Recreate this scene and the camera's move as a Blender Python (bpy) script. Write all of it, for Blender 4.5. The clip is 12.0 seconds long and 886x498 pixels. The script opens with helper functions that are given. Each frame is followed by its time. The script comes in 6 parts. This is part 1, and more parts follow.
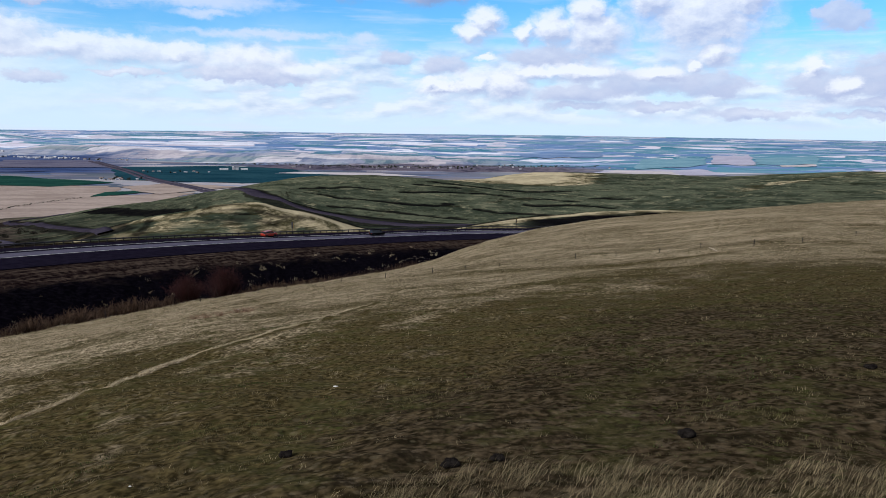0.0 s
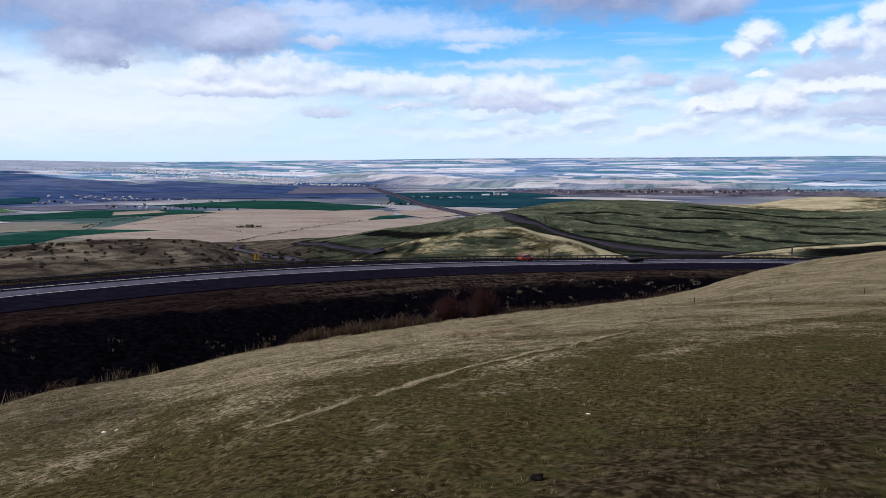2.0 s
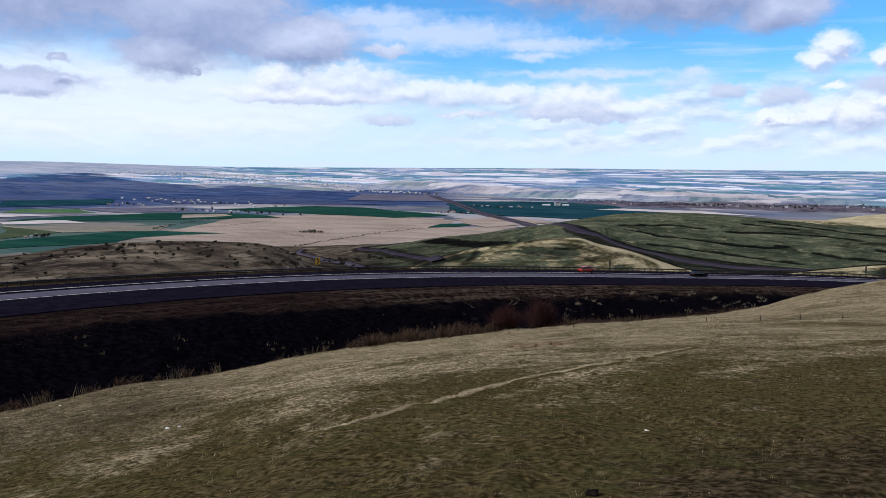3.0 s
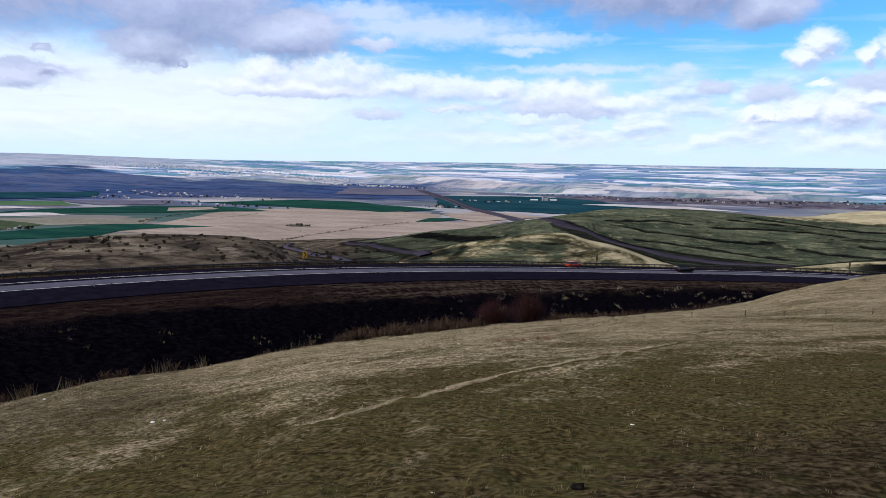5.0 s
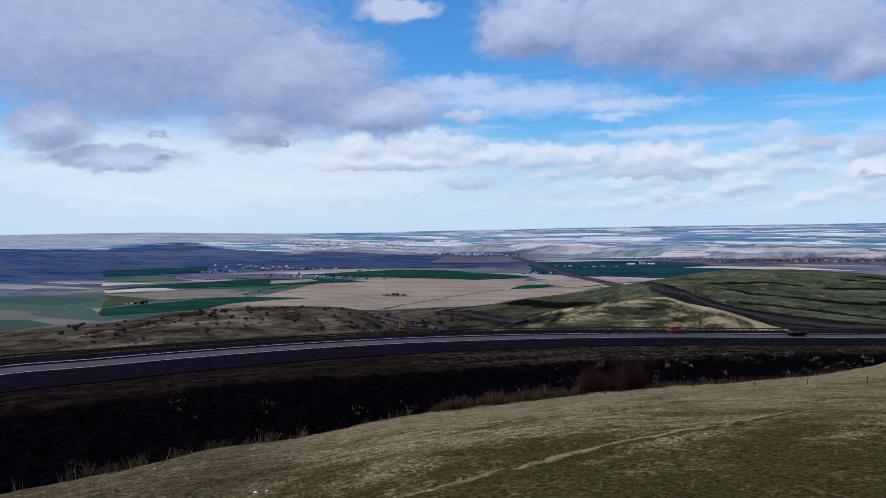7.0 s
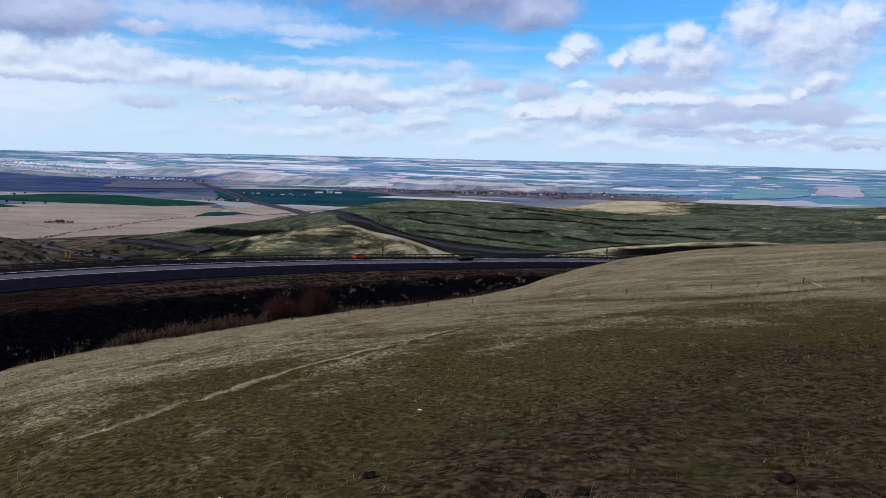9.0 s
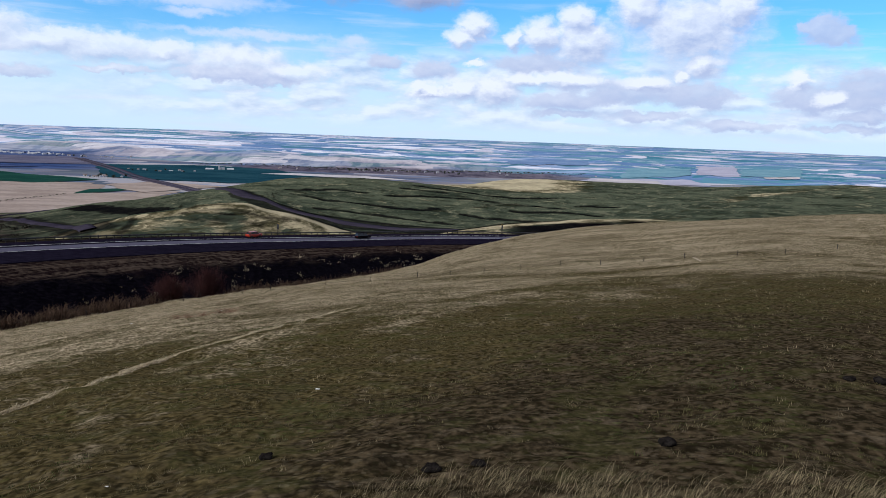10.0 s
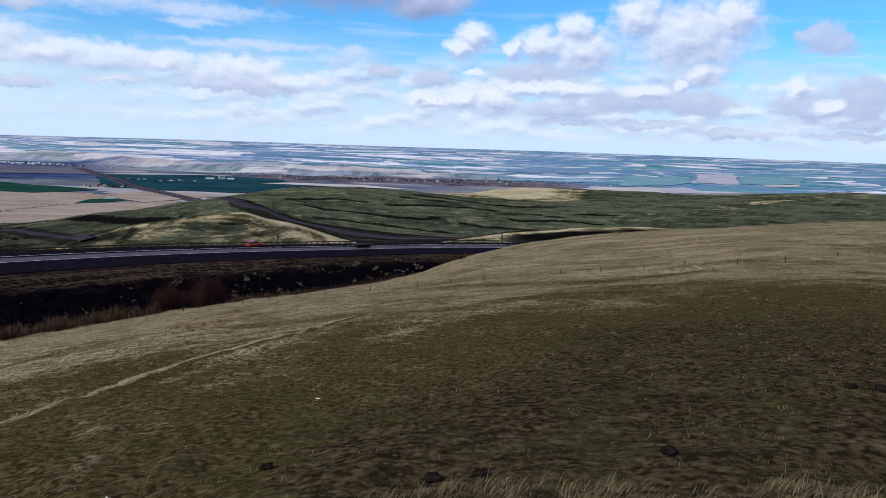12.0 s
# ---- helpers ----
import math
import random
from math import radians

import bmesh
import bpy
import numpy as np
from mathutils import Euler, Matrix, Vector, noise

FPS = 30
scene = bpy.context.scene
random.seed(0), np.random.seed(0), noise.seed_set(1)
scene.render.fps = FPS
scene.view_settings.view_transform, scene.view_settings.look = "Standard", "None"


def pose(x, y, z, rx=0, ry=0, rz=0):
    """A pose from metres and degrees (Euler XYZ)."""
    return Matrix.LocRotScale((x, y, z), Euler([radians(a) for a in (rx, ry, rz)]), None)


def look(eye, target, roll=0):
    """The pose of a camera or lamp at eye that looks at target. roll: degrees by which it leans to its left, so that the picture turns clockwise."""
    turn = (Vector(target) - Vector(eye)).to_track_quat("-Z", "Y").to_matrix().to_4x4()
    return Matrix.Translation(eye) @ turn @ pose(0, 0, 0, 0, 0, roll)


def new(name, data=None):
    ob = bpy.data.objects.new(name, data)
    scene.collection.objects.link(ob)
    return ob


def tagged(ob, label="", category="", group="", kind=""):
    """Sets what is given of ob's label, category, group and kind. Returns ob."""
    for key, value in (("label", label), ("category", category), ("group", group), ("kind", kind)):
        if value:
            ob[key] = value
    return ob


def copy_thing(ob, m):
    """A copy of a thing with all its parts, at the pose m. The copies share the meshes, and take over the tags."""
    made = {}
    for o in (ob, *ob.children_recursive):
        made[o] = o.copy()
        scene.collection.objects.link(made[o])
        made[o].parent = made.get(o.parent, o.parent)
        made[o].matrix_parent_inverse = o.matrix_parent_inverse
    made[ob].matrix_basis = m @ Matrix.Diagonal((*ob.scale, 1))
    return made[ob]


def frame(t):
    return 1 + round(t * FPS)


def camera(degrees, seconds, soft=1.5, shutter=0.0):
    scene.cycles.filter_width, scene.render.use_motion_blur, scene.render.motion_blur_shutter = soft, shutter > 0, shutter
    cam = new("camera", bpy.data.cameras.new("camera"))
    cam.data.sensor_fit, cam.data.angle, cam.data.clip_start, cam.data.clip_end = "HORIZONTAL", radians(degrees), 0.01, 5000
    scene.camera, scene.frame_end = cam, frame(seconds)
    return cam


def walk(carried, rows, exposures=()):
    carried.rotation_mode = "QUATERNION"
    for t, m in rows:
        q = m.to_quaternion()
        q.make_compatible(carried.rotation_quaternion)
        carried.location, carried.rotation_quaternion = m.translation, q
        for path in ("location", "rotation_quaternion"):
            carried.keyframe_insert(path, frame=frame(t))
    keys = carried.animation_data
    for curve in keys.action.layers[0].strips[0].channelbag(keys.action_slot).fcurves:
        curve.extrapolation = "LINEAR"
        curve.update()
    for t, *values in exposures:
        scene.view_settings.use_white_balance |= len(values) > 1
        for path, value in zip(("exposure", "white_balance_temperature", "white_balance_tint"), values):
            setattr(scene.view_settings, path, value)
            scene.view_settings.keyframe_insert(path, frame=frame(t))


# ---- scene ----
cam = camera(60.36, 12.0, soft=0.9)
# seconds, turn to the left, tilt, roll (degrees): the camera turns where it stands
TURNS = [(0.0, 0.00, -9.23, 0.70), (0.5, 1.38, -9.09, 0.66), (1.0, 5.39, -8.70, 0.37), (1.5, 11.84, -8.11, 0.07),
         (2.0, 19.31, -7.37, -0.62), (2.5, 23.78, -6.86, -0.45), (3.0, 23.78, -6.70, 0.23), (5.0, 22.83, -7.11, 0.62),
         (5.5, 22.81, -6.59, 0.54), (6.0, 23.18, -5.07, 0.13), (6.5, 26.11, -2.96, -0.57), (6.7, 27.84, -2.37, -0.88),
         (7.1, 30.12, -2.02, -1.33), (7.5, 29.78, -2.90, -1.41), (7.9, 26.50, -4.34, -1.10), (8.3, 19.95, -5.67, -0.40),
         (8.5, 15.81, -6.19, 0.06), (9.0, 6.73, -7.40, 1.27), (9.5, 0.98, -8.30, 1.97), (10.0, -1.10, -8.86, 2.06),
         (10.5, -1.11, -8.95, 1.93), (11.0, -1.10, -8.71, 1.93), (11.5, -1.09, -8.46, 1.90), (12.0, -1.07, -8.20, 1.85)]
# seconds, stops, white balance: the picture dips as more sky comes into it
EXPOSURES = [(0.0, 0.02, 6250, 10), (3.0, 0.06, 6220, 10), (5.2, 0.13, 6220, 10), (6.5, -0.12, 6080, 10), (8.5, -0.30, 5880, 10),
             (9.2, -0.08, 6020, 10), (10.5, 0.0, 6100, 10), (12.0, -0.06, 6080, 10)]
walk(cam, [(t, pose(0, 0, 1.65, 90 + tilt, 0, turn) @ pose(0, 0, 0, 0, 0, roll)) for t, turn, tilt, roll in TURNS], EXPOSURES)
scene.view_settings.exposure = 0.0

# ---- sky and sun ----
SUN_ELEVATION, SUN_LEFT = radians(38), radians(124)


def build_sky():
    world = bpy.data.worlds.new("sky")
    scene.world = world
    world.use_nodes = True
    nt = world.node_tree
    nt.nodes.clear()

    def node(kind, **kw):
        n = nt.nodes.new(kind)
        for k, v in kw.items():
            if k == "op":
                n.operation = v
        return n

    def put(sock, v):
        if isinstance(v, (int, float, tuple, list)):
            sock.default_value = v
        else:
            nt.links.new(v, sock)

    def m(op, a, b=0.0, c=0.0, clamp=False):
        n = node("ShaderNodeMath", op=op)
        n.use_clamp = clamp
        for i, v in enumerate((a, b, c)):
            put(n.inputs[i], v)
        return n.outputs[0]

    def step(lo, hi, v):
        n = node("ShaderNodeMapRange")
        n.interpolation_type = "SMOOTHSTEP"
        put(n.inputs[0], v)
        n.inputs[1].default_value, n.inputs[2].default_value = lo, hi
        return n.outputs[0]

    def mix(f, a, b):
        n = node("ShaderNodeMix")
        n.data_type = "RGBA"
        put(n.inputs[0], f)
        put(n.inputs[6], a)
        put(n.inputs[7], b)
        return n.outputs[2]

    def fractal(vec, scale, detail, rough=0.55):
        n = node("ShaderNodeTexNoise")
        put(n.inputs["Vector"], vec)
        n.inputs["Scale"].default_value, n.inputs["Detail"].default_value, n.inputs["Roughness"].default_value = scale, detail, rough
        return n.outputs[0]

    sky = node("ShaderNodeTexSky")
    sky.sky_type, sky.sun_disc = "NISHITA", False
    sky.sun_elevation, sky.sun_rotation = SUN_ELEVATION, -SUN_LEFT
    sky.altitude, sky.air_density, sky.dust_density, sky.ozone_density = 900, 1.2, 0.6, 2.0
    coord = node("ShaderNodeTexCoord")
    sep = node("ShaderNodeSeparateXYZ")
    put(sep.inputs[0], coord.outputs["Generated"])
    az = m("MULTIPLY", m("ARCTAN2", m("MULTIPLY", sep.outputs[0], -1.0), sep.outputs[1]), 57.2958)
    el = m("MULTIPLY", m("ARCSINE", sep.outputs[2]), 57.2958)
    comb = node("ShaderNodeCombineXYZ")
    put(comb.inputs[0], az)
    put(comb.inputs[1], el)
    flat = comb.outputs[0]
    def spread(vec, by):
        n = node("ShaderNodeVectorMath", op="MULTIPLY")
        put(n.inputs[0], vec)
        n.inputs[1].default_value = by
        return n.outputs[0]

    def moved(vec, by):
        n = node("ShaderNodeVectorMath", op="ADD")
        put(n.inputs[0], vec)
        n.inputs[1].default_value = by
        return n.outputs[0]

    def bank(rows, vec):
        """Highest of a row of soft ovals: bearing to the left, height, half width, half height, in degrees."""
        best = None
        for a, e, w, h in rows:
            t = spread(moved(vec, (-a, -e, 0)), (1 / w, 1 / h, 0))
            ln = node("ShaderNodeVectorMath", op="LENGTH")
            put(ln.inputs[0], t)
            v = m("SUBTRACT", 1.0, ln.outputs["Value"])
            best = v if best is None else m("MAXIMUM", best, v)
        return m("MAXIMUM", best, -1.5)

    def ragged(vec, scale, amount):
        """The same direction pushed about by billows."""
        n = node("ShaderNodeTexNoise")
        put(n.inputs["Vector"], spread(vec, (1.0, 1.5, 1.0)))
        n.inputs["Scale"].default_value, n.inputs["Detail"].default_value, n.inputs["Roughness"].default_value = scale, 6, 0.58
        return moved_by(vec, spread(moved(n.outputs["Color"], (-0.5, -0.5, -0.5)), (amount * 1.5, amount, 0.0)))

    def moved_by(vec, by):
        n = node("ShaderNodeVectorMath", op="ADD")
        put(n.inputs[0], vec)
        put(n.inputs[1], by)
        return n.outputs[0]

    def cloud(rows, vec, amount):
        """Thickness of a bank of cloud with a ragged edge."""
        puffs = m("SUBTRACT", fractal(spread(vec, (1.0, 1.6, 1.0)), 0.85, 6, 0.56), 0.5)
        return m("ADD", bank(rows, vec), m("MULTIPLY", puffs, amount))

    def rows_of_cumulus(vec):
        v = fractal(spread(vec, (0.62, 1.7, 1.0)), 0.40, 6, 0.52)
        return m("SUBTRACT", v, 0.43)

    def lit_side(a, b, gain, base):
        return m("ADD", base, m("MULTIPLY", m("SUBTRACT", a, b), gain), clamp=True)

    up = moved(flat, (0.30, 0.55, 0.0))
    billow, billow_up = ragged(flat, 0.75, 1.25), ragged(up, 0.75, 1.25)
    heavy, heavy_up = ragged(flat, 0.34, 2.4), ragged(moved(flat, (0.3, 1.6, 0.0)), 0.34, 2.4)
    white_a, white_b = cloud(WHITE_CLOUDS, billow, 0.8), cloud(WHITE_CLOUDS, billow_up, 0.8)
    head_a, head_b = cloud(CUMULUS, billow, 0.65), cloud(CUMULUS, billow_up, 0.65)
    grey_a, grey_b = cloud(GREY_CLOUDS, heavy, 0.5), cloud(GREY_CLOUDS, heavy_up, 0.5)
    rows_a, rows_b = rows_of_cumulus(flat), rows_of_cumulus(moved(flat, (0.25, 0.45, 0.0)))
    broad = fractal(spread(flat, (1.0, 2.4, 1.0)), 0.10, 5, 0.6)
    hue = node("ShaderNodeMix")
    hue.data_type, hue.blend_type = "RGBA", "MULTIPLY"
    hue.inputs[0].default_value = 1.0
    put(hue.inputs[6], sky.outputs[0])
    hue.inputs[7].default_value = SKY_TINT
    col = hue.outputs[2]
    # milky air towards the skyline
    col = mix(m("MULTIPLY", step(8.5, 0.5, m("ADD", el, m("MULTIPLY", m("SUBTRACT", broad, 0.5), 5.0))), 0.95), col, CLOUD_HAZE)
    # bright bank of cloud beyond the valley's left side
    glow = m("ADD", bank([(46.0, 4.2, 24.0, 4.6)], flat), m("MULTIPLY", m("SUBTRACT", broad, 0.5), 0.9))
    col = mix(m("MULTIPLY", step(0.0, 0.6, glow), 0.75), col, CLOUD_WHITE)
    # thin streaks
    wisps = fractal(spread(flat, (0.12, 1.3, 1.0)), 0.8, 5, 0.6)
    col = mix(m("MULTIPLY", m("MULTIPLY", step(0.50, 0.72, wisps), step(13.0, 4.0, el)), 0.55), col, CLOUD_VEIL)
    # ranks of small cumulus low over the plain, dissolving to the left
    low = m("MULTIPLY", step(6.4, 4.6, el), step(-0.2, 1.2, el))
    low = m("MULTIPLY", low, m("MAXIMUM", step(30.0, 12.0, az), 0.25))
    tone = mix(lit_side(rows_a, rows_b, 4.2, 0.55), CLOUD_SHADE, CLOUD_WHITE)
    col = mix(m("MULTIPLY", m("MULTIPLY", step(-0.06, 0.12, rows_a), low), 0.65), col, tone)
    # high thin cloud, and dusky ranks lower down
    thin = cloud(THIN_CLOUDS, billow, 0.9)
    col = mix(m("MULTIPLY", step(-0.25, 0.80, thin), 0.72), col, CLOUD_VEIL)
    dusky_a, dusky_b = cloud(DUSKY_CLOUDS, billow, 1.0), cloud(DUSKY_CLOUDS, billow_up, 1.0)
    tone = mix(lit_side(dusky_a, dusky_b, 0.30, 0.10), CLOUD_SHADE, CLOUD_WHITE)
    col = mix(m("MULTIPLY", step(-0.10, 0.45, dusky_a), 0.85), col, tone)
    # unseen cloud over the rest of the sky, grey to mute the blue skylight
    outside = step(50.0, 62.0, m("ABSOLUTE", m("SUBTRACT", az, 12.0)))
    above = step(18.0, 24.0, el)
    rest = m("MULTIPLY", m("MAXIMUM", outside, above), step(0.30, 0.46, broad))
    col = mix(m("MULTIPLY", rest, 0.92), col, mix(step(0.38, 0.62, broad), CLOUD_REST, CLOUD_DEEP))
    tone = mix(lit_side(grey_a, grey_b, 0.75, 0.40), CLOUD_DARK, CLOUD_MID)
    col = mix(m("MULTIPLY", step(-0.20, 0.42, grey_a), 0.94), col, tone)
    tone = mix(lit_side(white_a, white_b, 0.9, 0.58), CLOUD_SHADE, CLOUD_WHITE)
    col = mix(m("MULTIPLY", step(-0.15, 0.50, white_a), 0.80), col, tone)
    tone = mix(lit_side(head_a, head_b, 1.5, 0.48), CLOUD_SHADE, CLOUD_WHITE)
    col = mix(m("MULTIPLY", step(-0.20, 0.58, head_a), 0.92), col, tone)
    bg = node("ShaderNodeBackground")
    put(bg.inputs[0], col)
    bg.inputs[1].default_value = 0.1
    out = node("ShaderNodeOutputWorld")
    nt.links.new(bg.outputs[0], out.inputs[0])


SKY_TINT = (0.50, 1.08, 1.62, 1)
CLOUD_WHITE, CLOUD_SHADE = (9.1, 9.4, 10.1, 1), (4.8, 5.5, 7.7, 1)
CLOUD_MID, CLOUD_DARK = (6.4, 6.9, 8.9, 1), (2.8, 3.35, 5.4, 1)
CLOUD_REST, CLOUD_DEEP = (5.6, 5.4, 5.5, 1), (3.0, 2.9, 3.1, 1)
CLOUD_HAZE, CLOUD_VEIL = (6.9, 8.5, 10.0, 1), (7.2, 7.9, 9.7, 1)
GREY_CLOUDS = [(52.6, 13.0, 15.5, 6.1), (41.4, 10.6, 8.4, 4.5), (34.5, 8.4, 5.6, 2.1), (43.5, 7.4, 4.0, 1.8), (56.8, 7.2, 3.2, 1.88), (52.8, 5.0, 5.4, 0.85), (49.6, 5.1, 1.6, 0.39), (55.2, 4.9, 2.0, 0.52), (41.4, 6.1, 0.6, 0.32), (50.1, 6.5, 0.9, 0.31), (22.7, 14.1, 5.0, 2.72), (14.5, 13.6, 8.7, 3.43), (5.1, 12.1, 7.5, 3.12), (0.6, 10.3, 3.7, 1.97), (8.7, 12.4, 8.2, 3.37), (32.8, 15.5, 3.3, 0.92)]
THIN_CLOUDS = [(28.7, 10.0, 5.0, 1.05), (24.0, 9.0, 9.2, 1.39), (16.6, 8.3, 5.7, 0.64), (17.0, 7.5, 2.4, 0.36), (13.4, 6.2, 7.9, 0.36), (5.8, 6.0, 1.5, 0.54)]
# soft lavender ranks under the white heads
DUSKY_CLOUDS = [(-26.4, 7.3, 1.7, 1.28), (-27.2, 6.9, 1.5, 0.92), (27.9, 2.9, 2.3, 0.42), (22.4, 3.3, 3.4, 0.29), (27.9, 7.8, 2.1, 0.49), (33.8, 4.2, 5.4, 0.38), (14.6, 3.2, 4.0, 0.37), (3.7, 4.8, 1.6, 0.64), (-0.1, 4.3, 2.1, 0.73), (-7.3, 4.9, 3.5, 0.96), (-9.7, 2.4, 4.1, 0.73), (-18.7, 3.0, 3.4, 1.01), (-14.1, 3.2, 3.9, 1.03), (-26.3, 2.9, 3.1, 1.11), (-29.2, 3.4, 2.1, 1.72), (-29.4, 1.8, 2.3, 0.43), (-9.7, 1.5, 2.9, 0.37), (-15.8, 1.5, 3.5, 0.4), (-21.5, 1.0, 3.7, 0.39), (-28.5, 1.0, 3.0, 0.37), (14.9, 3.5, 4.2, 0.55), (11.8, 3.0, 2.4, 0.32)]
WHITE_CLOUDS = [(35.9, 5.6, 2.1, 1.16), (35.5, 4.7, 5.0, 0.83), (30.4, 5.5, 4.2, 1.67), (31.3, 4.6, 8.4, 0.75), (26.2, 5.0, 5.1, 1.0), (22.8, 4.7, 5.0, 1.08), (18.7, 4.7, 2.9, 0.83), (14.2, 4.2, 4.8, 1.39), (10.7, 3.7, 4.2, 0.96)]
CUMULUS = [(-2.9, 7.4, 1.6, 1.18), (-2.0, 6.6, 1.5, 0.95), (-5.7, 6.7, 0.7, 1.03), (-10.7, 6.6, 3.4, 2.03), (-10.2, 8.1, 1.7, 1.16), (-7.8, 6.9, 2.0, 1.49), (-18.0, 7.5, 5.3, 3.01), (-14.5, 8.9, 2.1, 2.07), (-20.9, 8.7, 2.2, 1.9), (-3.0, 4.9, 0.8, 0.28), (-4.4, 3.0, 2.2, 1.47), (-2.0, 3.1, 1.9, 1.06), (-9.8, 3.9, 3.6, 0.8), (-7.2, 3.9, 3.3, 0.48), (-19.1, 5.1, 1.7, 1.07), (-17.7, 4.2, 0.8, 0.54), (-25.3, 4.1, 0.8, 0.96), (-15.2, 3.8, 2.3, 0.71), (-27.2, 2.9, 1.2, 0.66), (0.3, 2.8, 2.5, 0.65), (1.1, 3.2, 1.2, 0.41)]
build_sky()
sun = new("sun", bpy.data.lights.new("sun", "SUN"))
sun.data.energy, sun.data.angle, sun.data.color = 3.2, radians(0.6), (1.0, 0.95, 0.87)
sun.matrix_world = look((-math.sin(SUN_LEFT) * 50, math.cos(SUN_LEFT) * 50, 50 * math.tan(SUN_ELEVATION)), (0, 0, 0))


